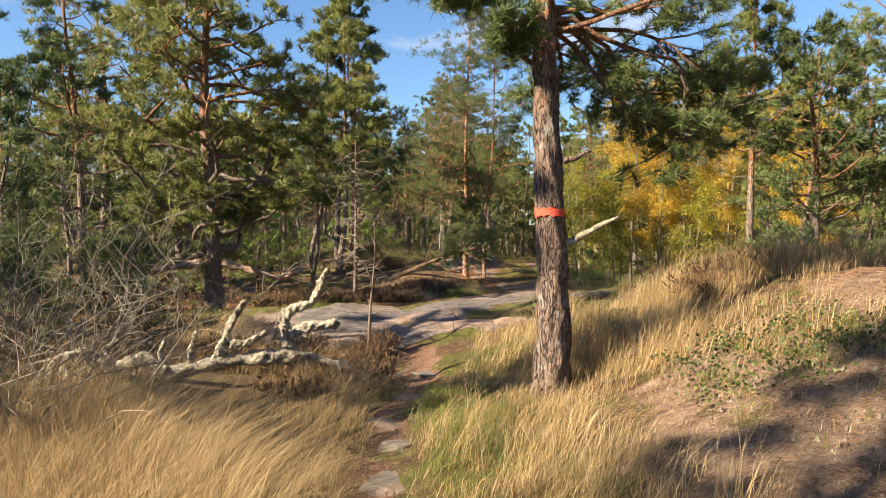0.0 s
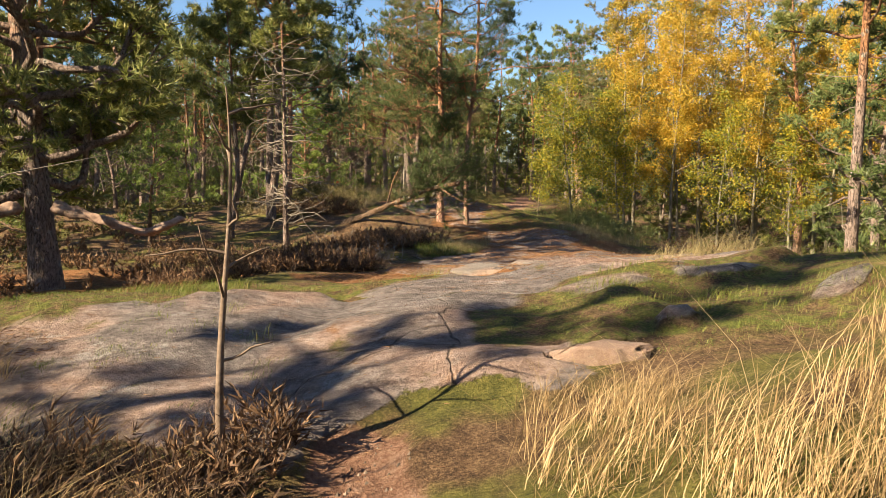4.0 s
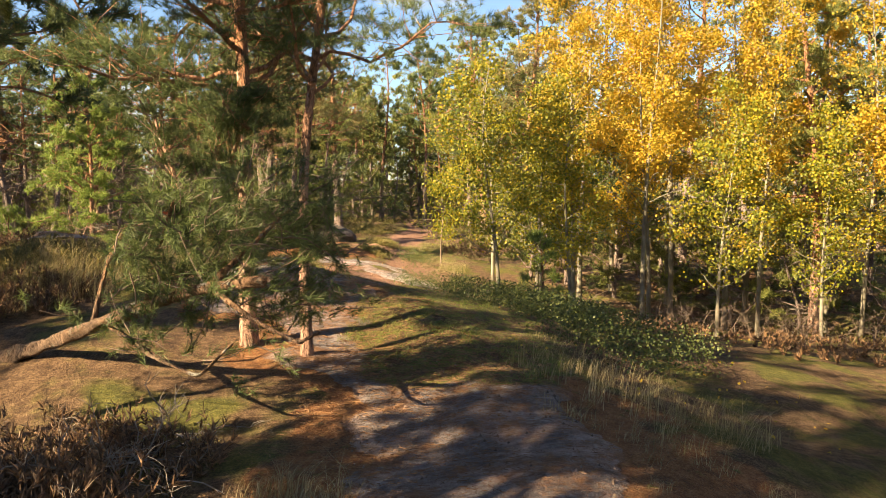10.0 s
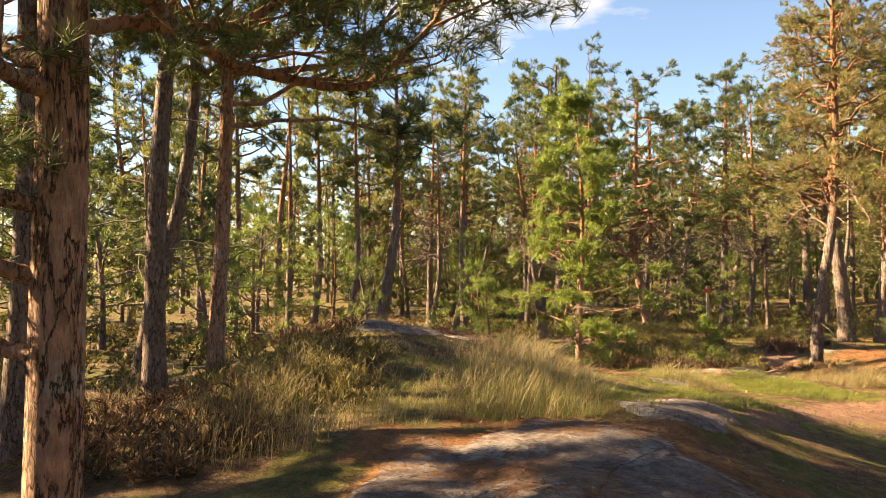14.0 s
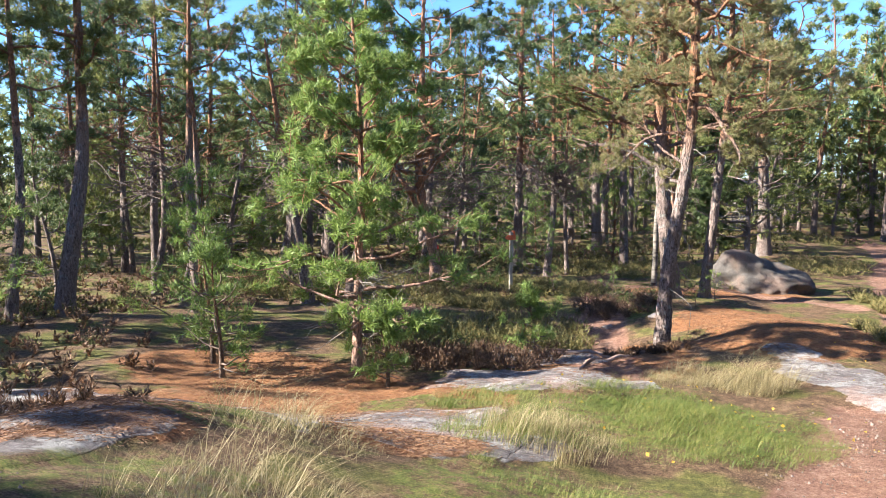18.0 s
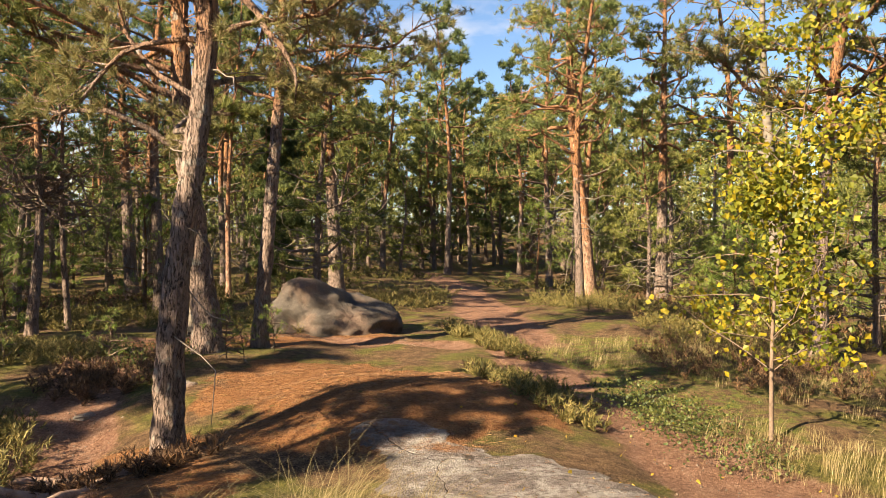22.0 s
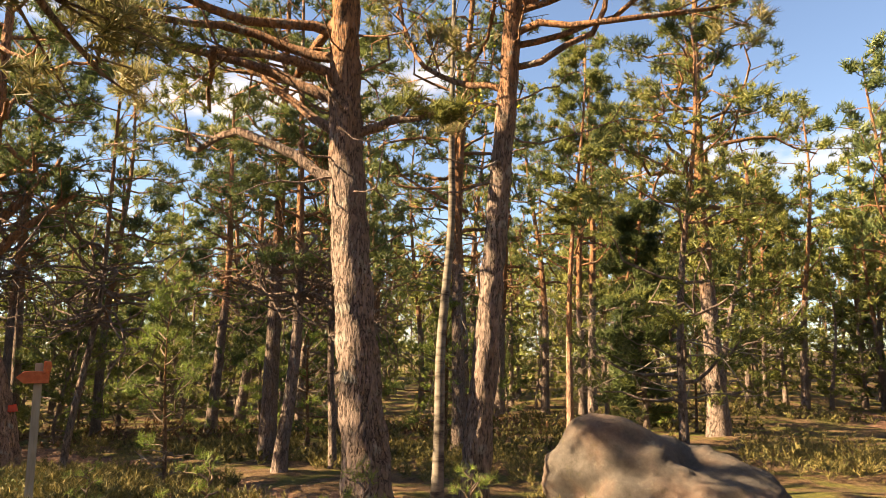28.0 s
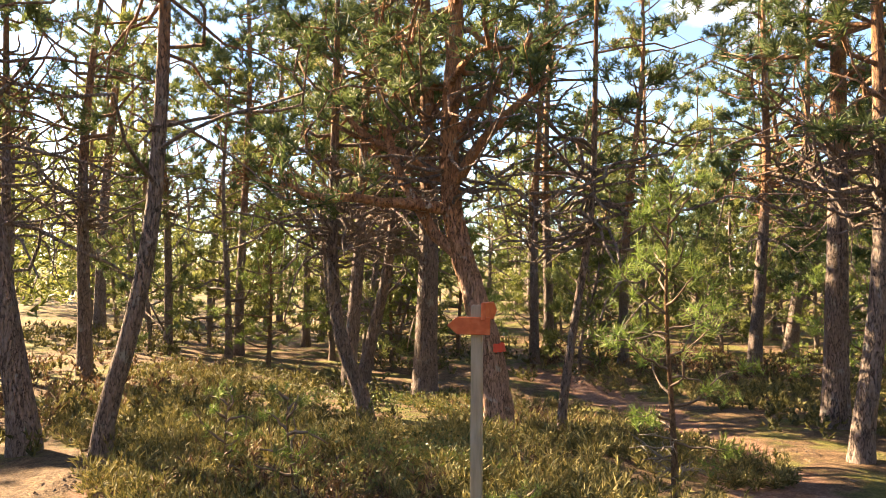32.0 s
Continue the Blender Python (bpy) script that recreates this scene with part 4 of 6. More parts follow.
trail_pine(-12.6, 30.8, 0.13, 7.5, ((-0.09, -0.08, 2.4), (0, 0, 7.5)), dict(crown=0.45), SCOTS)
trail_pine(-3.0, 31.2, 0.135, 8.0, ((0.05, 0, 1.6), (0.32, 0, 2.9), (0.4, 0.1, 4.4), (0.3, 0, 8.0)), dict(crown=0.4, spread=2.2, limbs=54, subs=9, tufts=6, fine=4, sides=26, dead=6, green=DRY_NEEDLES, per=54, length=0.095, width=0.0065, low_r=0.22, low_limbs=((2.9, 150, 1.6, 0.15), (3.2, 130, 1.7, 0.3), (3.3, 20, 1.3, 0.35), (3.5, 110, 1.8, 0.3), (3.7, -20, 1.6, 0.4), (3.7, 165, 1.9, 0.15)), split=True), "pale-barked Scots pine with browning lower needles beside the trail")
trail_pine(-3.35, 35.75, 0.2, 8.5, ((-0.17, 0, 1.5), (-0.33, 0, 2.9), (-0.4, 0, 4.5), (-0.3, 0, 8.5)), dict(crown=0.5, spread=2.4, limbs=38, fine=4, sides=30, dead=26, dead_low=0.27, dead_r=0.012, dead_of=PINE_BARK, per=44, length=0.11, width=0.009, low_r=0.26, low_limbs=((3.0, 185, 2.6, 0.3), (3.7, 200, 2.8, 0.35), (3.4, 170, 2.4, 0.5), (3.9, 225, 2.2, 0.3), (4.1, 185, 2.6, 0.2), (4.4, 150, 2.2, 0.4), (4.3, 210, 2.6, 0.3), (3.4, 20, 0.9, 0.3)), split=True), "big Scots pine with deeply furrowed bark")
trail_pine(-2.67, 36.2, 0.125, 8.0, ((0.14, 0, 1.5), (0.3, 0, 3.4), (0.42, 0, 4.6), (0.4, 0, 8.0)), dict(crown=0.52, spread=2.3, limbs=36, fine=4, sides=22, dead=18, dead_low=0.3, dead_r=0.011, dead_of=PINE_BARK, low_r=0.26, per=44, length=0.11, width=0.009, green=DRY_NEEDLES, low_limbs=((4.0, 10, 2.4, 0.15), (4.3, -20, 2.6, 0.1), (4.2, 40, 2.2, 0.3), (3.8, 190, 1.6, 0.4), (4.5, 5, 2.8, 0.2), (4.6, 60, 2.0, 0.3)), split=True), "slim leaning Scots pine with pink-grey bark")
trail_pine(-1.4, 49.0, 0.25, 8.5, ((-0.1, 0, 2.5), (-0.24, 0, 5.0), (-0.2, 0, 8.5)), dict(crown=0.45, spread=3.0, limbs=34), SCOTS)
trail_pine(6.6, 47.6, 0.25, 11.0, ((-0.2, 0, 2.5), (-0.62, 0.1, 6.0), (-0.8, 0, 11.0)), dict(crown=0.5, spread=2.8, limbs=34, bark_of=RED_BARK), "tall Scots pine with glowing orange-red upper trunk")
trail_pine(9.7, 49.1, 0.23, 11.0, ((0.05, 0, 6.0), (0.1, 0, 11.0)), dict(crown=0.45, spread=2.6, limbs=32), SCOTS)
trail_pine(-15.0, 48.1, 0.17, 8.0, ((0.24, 0.2, 4.6), (0.1, 0.2, 8.0)), dict(crown=0.5), SCOTS)
trail_pine(-9.1, 42.5, 0.175, 8.0, ((0.04, 0.03, 3.3), (0.1, 0, 8.0)), dict(crown=0.45, spread=2.4, limbs=30), SCOTS)
trail_pine(-7.6, 40.7, 0.12, 6.5, ((0.12, 0.1, 1.0), (0.2, 0.18, 2.4), (0.1, 0.1, 6.5)), dict(crown=0.4, spread=2.0, dead=14), SCOTS)
trail_pine(-7.2, 41.7, 0.075, 6.0, ((-0.09, -0.08, 2.2), (0, 0, 6.0)), dict(crown=0.5), SCOTS)
trail_pine(-14.4, 39.1, 0.22, 8.5, ((0.05, 0.05, 3.0), (-0.1, -0.1, 8.5)), dict(crown=0.6, spread=2.8, limbs=30, dead=110, tufts=3), "big dark Scots pine with many bare twigs")
FORK_LINE = ((0.0, 0.0, 0.7), (-0.1, -0.12, 1.3), (-0.24, -0.42, 2.1), (-0.32, -0.56, 3.0), (-0.26, -0.48, 4.2), (-0.2, -0.4, 8.0))
trail_pine(-10.08, 37.87, 0.17, 7.0, FORK_LINE, dict(crown=0.5, spread=2.4, limbs=24, fine=3, sides=20, dead=60, tufts=3, low_r=0.45, low_wander=0.13, low_lift=0.02, low_limbs=((2.05, 242, 3.9, 0.7), (2.9, 200, 2.2, 0.7), (2.9, 30, 1.8, 0.7), (3.4, 60, 1.6, 0.9), (2.6, 262, 2.0, 0.2)), split=True, bark_of=RED_BARK), "forked reddish Scots pine marked with a painted red ring")
trail_pine(-9.9, 38.6, 0.06, 6.0, ((0.1, 0.1, 1.2), (0.25, 0.3, 2.6), (0.3, 0.35, 6.0)), dict(crown=0.6, spread=1.4, limbs=14), "crooked thin grey pine")
trail_pine(-16.0, 38.6, 0.13, 6.5, ((0.49, 0.42, 2.6), (0.5, 0.5, 6.5)), dict(crown=0.5), "leaning Scots pine with smooth grey trunk")
trail_pine(-11.3, 33.1, 0.15, 6.0, ((-0.12, -0.23, 1.5), (-0.5, -0.9, 6.0)), dict(sparse=True), SCOTS)
trail_pine(-10.6, 33.7, 0.1, 7.0, ((0.26, 0.44, 1.7), (0.3, 0.55, 3.3), (0.3, 0.6, 7.0)), dict(sparse=True), "leaning dark Scots pine")
trail_pine(-16.7, 33.9, 0.13, 8.0, None, dict(crown=0.5), SCOTS)
trail_pine(-12.3, 37.2, 0.115, 5.5, ((-0.2, -0.36, 0.7), (-0.3, -0.56, 1.7), (-0.3, -0.5, 5.5)), dict(crown=0.5, spread=2.0, dead=20), "crooked grey Scots pine")
trail_pine(-15.2, 38.0, 0.14, 7.0, ((0.1, 0.18, 2.6), (0.3, 0.3, 7.0)), dict(crown=0.5), SCOTS)
trail_pine(-17.0, 52.0, 0.2, 8.5, ((0.24, 0.44, 3.6), (0.3, 0.5, 8.5)), dict(crown=0.5), SCOTS)
trail_pine(-22.0, 36.0, 0.11, 8.0, None, dict(crown=0.5), SCOTS)
trail_pine(-7.8, 49.4, 0.22, 9.0, ((-0.2, -0.17, 6.4), (-0.2, 0, 9.0)), dict(crown=0.45, spread=2.4), SCOTS)
trail_pine(-3.1, 49.6, 0.08, 4.6, None, dict(crown=0.14, spread=1.15, limbs=70, droop=0.4, green=DARK_NEEDLES, dead=2, subs=6), "dark young spruce among the pines")
trail_pine(-4.7, 48.4, 0.09, 8.0, None, dict(crown=0.5, spread=1.4, bark_of=RED_BARK), SCOTS)
trail_pine(-8.5, 54.5, 0.2, 9.0, None, dict(crown=0.5, spread=2.2), SCOTS)
trail_pine(-11.8, 51.8, 0.18, 8.5, None, dict(crown=0.45, spread=2.2), SCOTS)
# five pines out of view, added to throw shade on the first bank, trail and slab
trail_pine(-6.9, -2.7, 0.12, 8.0, None, dict(crown=0.3, spread=1.6, limbs=15), SCOTS)
trail_pine(-5.2, -5.2, 0.08, 6.5, None, dict(crown=0.1, spread=1.2, limbs=44, per=20), SCOTS)
trail_pine(-2.4, -8.9, 0.15, 9.0, ((0, 0, 5.0), (0.1, 0, 9.0)), dict(crown=0.62), SCOTS)
trail_pine(-2.6, -11.0, 0.14, 9.0, ((0, 0, 5.0), (0, 0.1, 9.0)), dict(crown=0.55), SCOTS)
trail_pine(-7.4, -11.6, 0.15, 9.5, None, dict(crown=0.6), SCOTS)
for x, y, h, crown in ((-9.6, 13.8, 9.5, 0.22), (-11.0, 10.8, 9.5, 0.2), (-12.4, 14.2, 10.0, 0.25), (-14.2, 8.4, 9.0, 0.2), (-19.5, 24.0, 9.5, 0.2), (-21.0, 27.2, 10.0, 0.22), (-23.0, 23.0, 9.5, 0.2), (-20.4, 30.4, 10.0, 0.2), (-24.0, 29.0, 10.5, 0.2), (-21.6, 37.6, 9.5, 0.2), (-20.6, 40.6, 9.5, 0.25), (-23.0, 42.0, 10.0, 0.2), (-26.4, 39.6, 10.0, 0.2), (-18.4, 44.2, 9.0, 0.25), (8.3, 10.8, 7.5, 0.1), (9.9, 16.0, 8.5, 0.12), (12.0, 12.0, 9.0, 0.15), (10.8, 6.5, 8.0, 0.12)):
    trail_pine(x, y, 0.13, h, None, dict(crown=crown, limbs=40, spread=2.6, subs=6, width=0.024, per=20, length=0.18, flat=0.7, green=(NEEDLES, DARK_NEEDLES)[int(h * 2) % 2]), "broad Scots pine with dense layered crown")
trail_pine(6.4, 35.8, 0.15, 8.0, None, dict(crown=0.34, spread=2.8, limbs=34, green=DRY_NEEDLES, low_limbs=((4.2, 170, 2.6, 0.15), (4.6, 200, 2.4, 0.2))), SCOTS)
trail_pine(11.3, 24.1, 0.15, 9.5, None, dict(crown=0.35, spread=2.2, limbs=30, bark_of=RED_BARK), "Scots pine with red bark behind yellow aspens")

# the pine with the painted ring where the trail begins
BAND_LINE = ((0.02, 0, 0.9), (-0.05, 0.03, 1.9), (-0.08, 0.05, 3.0), (-0.12, 0.05, 4.4), (0.1, 0, 7.0))
banded = plant(pine(7, bark_of=BANDED_BARK, h=7.0, r0=0.15, knots=BAND_LINE, crown=0.52, spread=2.2, limbs=22, fine=5, sides=36, dead=0, split=True, end=0.3,
                    low_limbs=((3.1, 0, 2.0, 0.1), (3.15, 35, 1.9, 0.1), (3.1, 12, 1.9, 0.06), (3.2, 20, 2.1, 0.05), (3.2, 8, 2.2, 0.03), (3.1, 50, 1.6, 0.08), (2.8, 165, 0.7, 0.3), (3.3, 150, 1.8, 0.8), (3.2, 70, 1.6, 0.1), (3.3, 25, 2.0, 0.08), (3.2, 200, 0.8, 0.1), (3.25, 5, 1.5, 0.08), (3.3, 60, 1.9, 0.06)), green=DARK_NEEDLES, per=50, length=0.12, width=0.008, subs=11, tufts=6, low_r=0.17, low_lift=-0.01),
               "pine_tree", "old Scots pine with furrowed bark and a painted red ring", "pine tree", 1.38, -2.5)

# young bushy pines
YOUNG = [pine(300 + k, h=h, r0=0.018 + 0.012 * h, crown=0.12, spread=0.42 * h + 0.15, limbs=int(9 + 5 * h), subs=4, tufts=4, per=13, length=0.115, width=0.012, dead=5, twig=0, bark_of=YOUNG_BARK, green=YOUNG_NEEDLES, bend=0.06, sides=7)
         for k, h in enumerate((1.1, 1.7, 2.3, 3.0))]
SAPLINGS = ((-8.4, 26.4, 1), (-9.3, 27.3, 2), (-6.1, 27.0, 0), (-10.6, 28.6, 3), (-4.9, 30.0, 0), (-9.8, 45.0, 3),
            (-6.2, 44.2, 3), (3.9, 21.2, 1), (-6.5, 12.2, 2), (-8.2, 9.5, 3), (5.8, 51.0, 3), (11.5, 44.0, 3), (9.0, 43.0, 2), (-18.5, 37.5, 3), (-20.0, 41.0, 3), (-12.0, 25.0, 3), (-9.0, 20.6, 2), (-2.0, 50.5, 3))
for x, y, k in SAPLINGS:
    plant(YOUNG[k], "young_pine", "bushy young pine with bright green needles", "young pine", x, y, random.uniform(0, 6.28), random.uniform(0.9, 1.12), "young pines")
plant(pine(331, h=2.4, r0=0.03, crown=0.2, spread=0.85, limbs=24, subs=3, tufts=3, per=22, length=0.1, width=0.007, dead=12, bark_of=YOUNG_BARK, green=YOUNG_NEEDLES, bend=0.04), "young_pine", "thin young pine beside the signpost", "young pine", -7.0, 37.5)
plant(pine(330, h=5.9, r0=0.08, crown=0.08, spread=2.0, limbs=60, subs=6, tufts=6, per=26, length=0.14, width=0.014, dead=24, bark_of=RED_BARK, green=YOUNG_NEEDLES, bend=0.1), "pine_tree", "sunlit young Scots pine, green to the ground", "pine tree", -7.05, 27.85)

TINY = pine(340, h=0.75, r0=0.012, crown=0.25, spread=0.4, limbs=9, subs=2, tufts=2, per=26, length=0.075, width=0.004, dead=2, bark_of=YOUNG_BARK, green=YOUNG_NEEDLES, bend=0.03, sides=6)
for x, y, k in ((-3.0, 35.0, 1.0), (-2.75, 34.85, 0.8), (-4.6, 35.3, 1.1), (-8.3, 34.9, 1.2), (-6.0, 35.4, 0.8), (-2.4, 35.6, 0.9), (-9.2, 34.6, 1.1)):
    plant(TINY, "pine_seedling", "knee-high pine seedling with pale green needles", "pine seedling", x, y, random.uniform(0, 6.28), k, "pine seedlings")

# ---- yellow aspens in the hollow ----
ASPENS = [aspen(400 + k, h=h, r0=r, count=c, leaf=leaf, spread=s, crown=f, size=0.062, limbs=38) for k, (h, r, c, leaf, s, f) in enumerate((
    (9.4, 0.07, 9000, YELLOW_LEAF, 2.0, 0.26), (8.4, 0.06, 8400, YELLOW_LEAF, 1.8, 0.24), (5.2, 0.05, 5000, GREEN_LEAF, 1.6, 0.2), (9.8, 0.075, 8600, YELLOW_LEAF, 1.8, 0.34)))]
for x, y, k in ((4.9, 22.9, 2), (5.3, 24.2, 0), (7.2, 24.3, 1), (8.3, 25.7, 3), (6.75, 23.5, 0), (4.7, 25.0, 2), (9.5, 23.4, 1), (6.0, 26.2, 3), (8.9, 27.5, 0), (10.5, 26.0, 3), (7.5, 28.2, 0), (5.2, 27.8, 2), (8.0, 22.3, 2), (10.2, 22.0, 2), (11.8, 23.0, 1), (9.4, 24.9, 3), (3.4, 23.6, 2), (3.7, 26.4, 2), (12.4, 25.4, 0), (12.0, 21.6, 1)):
    plant(ASPENS[k], "aspen_tree", ("slender aspen with golden yellow leaves", "slender aspen with leaves turning from green to yellow")[k == 2], "aspen tree", x, y, random.uniform(0, 6.28), random.uniform(0.9, 1.08), "aspens in the hollow")
plant(aspen(420, h=4.0, r0=0.026, crown=0.16, spread=1.35, limbs=40, count=5200, size=0.065, leaf=GREEN_LEAF, bark_of=TWIG), "aspen_sapling", "aspen sapling with pale green and yellow leaves", "aspen sapling", 2.75, 31.3)
plant(aspen(421, h=8.6, r0=0.2, crown=0.4, spread=2.6, limbs=20, count=1600, size=0.05, leaf=YELLOW_LEAF, bark_of=BIRCH_BARK, knots=((-0.3, 0, 3.0), (-0.62, 0, 6.6), (-0.5, 0, 8.6))), "birch_tree", "birch with dark-flecked white trunk", "birch tree", 8.2, 39.6)
plant(aspen(422, h=8.5, r0=0.08, crown=0.55, spread=1.6, limbs=16, count=900, size=0.05, leaf=GREEN_LEAF, bark_of=BIRCH_BARK, knots=((0.05, 0, 1.2), (0.0, 0, 2.2), (0.2, 0, 3.0), (0.15, 0, 4.2), (0.2, 0, 8.5))), "birch_tree", "thin crooked birch with pale bark", "birch tree", -4.15, 39.0)

# ---- the wood all round ----
KINDS = ((11.0, 0.14, 0.26, 2.8, NEEDLES), (12.0, 0.16, 0.36, 2.9, NEEDLES), (9.0, 0.11, 0.18, 2.5, DARK_NEEDLES), (10.5, 0.13, 0.24, 2.9, NEEDLES), (11.5, 0.15, 0.4, 2.6, DARK_NEEDLES), (7.5, 0.09, 0.1, 2.4, NEEDLES))
NEAR_WOOD = [pine(500 + k, h=h, r0=r, crown=c, spread=s, limbs=32, subs=5, tufts=5, per=20, length=0.16, width=0.02, dead=18, dead_r=0.016, dead_long=0.9, twig=0, sides=7, bend=0.45, green=g, flat=(0.9, 0.3, 0.7)[k % 3], wander=0.36) for k, (h, r, c, s, g) in enumerate(KINDS)]
FAR_WOOD = [pine(520 + k, h=h, r0=r, crown=c, spread=s, limbs=22, subs=5, tufts=4, per=15, length=0.27, width=0.042, dead=4, twig=0, sides=6, bend=0.3, green=g) for k, (h, r, c, s, g) in enumerate(KINDS)]
CLEAR = PLACED + [(-7.0, 27.9, 2.2), (-1.5, 39.1, 3.0), (1.4, -2.5, 3.0)]


def open_ground(x, y):
    """Whether a spot belongs to the clearings and the trail, where no tree of the wood stands."""
    if y < -14:
        return abs(x - 1) < 2.0
    if y < 9:
        return -7.5 < x < 9.0
    if y < 21:
        return -7.0 < x < 11.0
    if y < 31:
        return -11.5 < x < 12.5
    if y < 43:
        return -10.0 < x < 7.5
    return abs(x - np.interp(y, (43, 50, 56, 66), (2.1, 3.2, 3.6, 2.6))) < 2.4 and y < 60


# spots that stand in the sun, and how wide
SUNNY = ((-7.0, 27.9, 2.4, 20), (-3.0, 31.2, 2.2), (-3.3, 35.8, 1.4), (-2.7, 36.2, 1.2), (-10.4, 37.9, 1.6, 20), (-7.2, 35.9, 2.0, 20), (-9.0, 36.6, 1.8, 20), (-6.0, 34.0, 1.6, 20), (-5.5, 6.8, 3.0), (1.5, 3.0, 1.4), (-2.2, 18.4, 2.2), (-4.8, 20.6, 1.6, 18), (1.3, 11.0, 2.4), (-1.5, 39.1, 1.4), (-5.2, 37.6, 1.4), (4.0, 34.5, 2.4), (-0.3, 13.8, 1.2), (-2.3, 26.0, 2.0), (-2.0, -4.5, 2.5), (-12.5, 38.5, 1.6, 20), (0.6, 5.6, 1.6, 20), (2.4, 6.4, 1.4, 20), (3.0, -4.5, 1.5, 20))


def in_the_sun(x, y):
    """Whether a tree here would take the sun from one of the sunny spots."""
    for sx, sy, wide, *reach in SUNNY:
        d = (x - sx) * sun_way.x + (y - sy) * sun_way.y
        off = abs((x - sx) * sun_way.y - (y - sy) * sun_way.x)
        if 0 < d < (reach[0] if reach else 14) and off < (wide + 0.6) * math.cos(radians(SUN_UP)):
            return True
    return False


rng = np.random.default_rng(21)
placed = []
for n in range(9000):
    if len(placed) >= 225:
        break
    y = rng.uniform(-16, 96)
    x = rng.uniform(-50, 46)
    off = abs(x - float(spine_x(y)))
    sunward = -19 < x < -9 and 4 < y < 44
    if in_the_sun(x, y) or (sunward and rng.uniform() < (0.82 if y > 26 else 0.7)) or off > 44 or rng.uniform() < (off - 8) / 36 or (y < 2 and x < 3 and rng.uniform() < 0.8):
        continue
    if open_ground(x, y) or any(math.hypot(x - a, y - b) < d for a, b, d in CLEAR) or any(math.hypot(x - a, y - b) < 1.6 for a, b in placed):
        continue
    placed.append((x, y))
    wood = NEAR_WOOD if off < 19 and 4 < y < 58 else FAR_WOOD
    plant(wood[rng.integers(0, 6)], "pine_tree", "Scots pine in the surrounding wood", "pine tree", x, y, rng.uniform(0, 6.28), rng.uniform(0.8, 1.2), "pines of the wood")
for n in range(70):
    y, side = rng.uniform(2, 66), rng.choice((-1, 1))
    x = float(spine_x(y)) + side * rng.uniform(7, 24)
    if open_ground(x, y) or in_the_sun(x, y) or (-14 < x < -5 and 32 < y < 43):
        continue
    plant(YOUNG[rng.integers(1, 4)], "young_pine", "bushy young pine with bright green needles", "young pine", x, y, rng.uniform(0, 6.28), rng.uniform(0.9, 1.3), "young pines")

UNDER = [pine(540 + k, h=h, r0=0.012 * h + 0.015, crown=0.1, spread=s, limbs=26, subs=4, tufts=5, per=14, length=0.15, width=0.022, dead=10, dead_r=0.01, twig=0, sides=6, bend=0.25, green=g) for k, (h, s, g) in enumerate(((3.2, 1.3, NEEDLES), (4.2, 1.5, DARK_NEEDLES), (5.2, 1.8, NEEDLES)))]
# the pine at (-5.6, -1.8) is never in view: added to shade the early trail
for x, y, k in ((-8.2, 2.6, 1), (-9.6, 5.2, 1), (-11.6, 3.2, 1), (-8.6, -0.8, 0), (-5.6, -1.8, 1), (-11, 21, 1), (-13, 19, 2), (-15, 22, 2), (-12.5, 16.5, 1), (-16, 18.5, 2), (-18, 24, 2), (-10.5, 18.8, 1), (-20, 21, 2), (-14, 15, 2), (-19, 28, 2), (-22, 25, 2), (-17, 31, 1), (-10.5, 1.0, 1), (7.4, 27.6, 1), (9.2, 28.6, 2), (11.0, 28.0, 1), (6.4, 29.0, 2), (12.8, 27.2, 2), (8.4, 30.2, 2), (10.4, 30.6, 1), (13.6, 24.6, 1), (13.4, 22.2, 2), (5.4, 29.6, 0), (9.9, 25.6, 0), (7.9, 26.6, 0), (11.6, 25.2, 0)):
    placed.append((x, y))
    plant(UNDER[k], "young_pine", "half-grown pine of the undergrowth", "young pine", x, y, rng.uniform(0, 6.28), rng.uniform(0.9, 1.2), "half-grown pines")
for n in range(26):
    plant(UNDER[1 + n % 2], "young_pine", "half-grown pine of the undergrowth", "young pine", rng.uniform(-34, -19), rng.uniform(33, 60), rng.uniform(0, 6.28), rng.uniform(1.0, 1.5), "half-grown pines")
done = 0
for n in range(900):
    y = rng.uniform(8, 72)
    x = float(spine_x(y)) + rng.choice((-1, -1, 1)) * rng.uniform(8, 30)
    if done >= 95 or open_ground(x, y) or in_the_sun(x, y) or (-14 < x < -5 and 32 < y < 44) or any(math.hypot(x - a, y - b) < 1.0 for a, b in placed):
        continue
    placed.append((x, y))
    done += 1
    plant(UNDER[rng.integers(0, 3)], "young_pine", "half-grown pine of the undergrowth", "young pine", x, y, rng.uniform(0, 6.28), rng.uniform(0.8, 1.2), "half-grown pines")

for n in range(24):
    x, y = rng.uniform(-9, 14), rng.uniform(61, 76)
    plant((UNDER if n % 2 else FAR_WOOD)[rng.integers(0, 3)], "pine_tree", "pine closing off the far end of the trail", "pine tree", x, y, rng.uniform(0, 6.28), rng.uniform(0.8, 1.2), "pines of the wood")

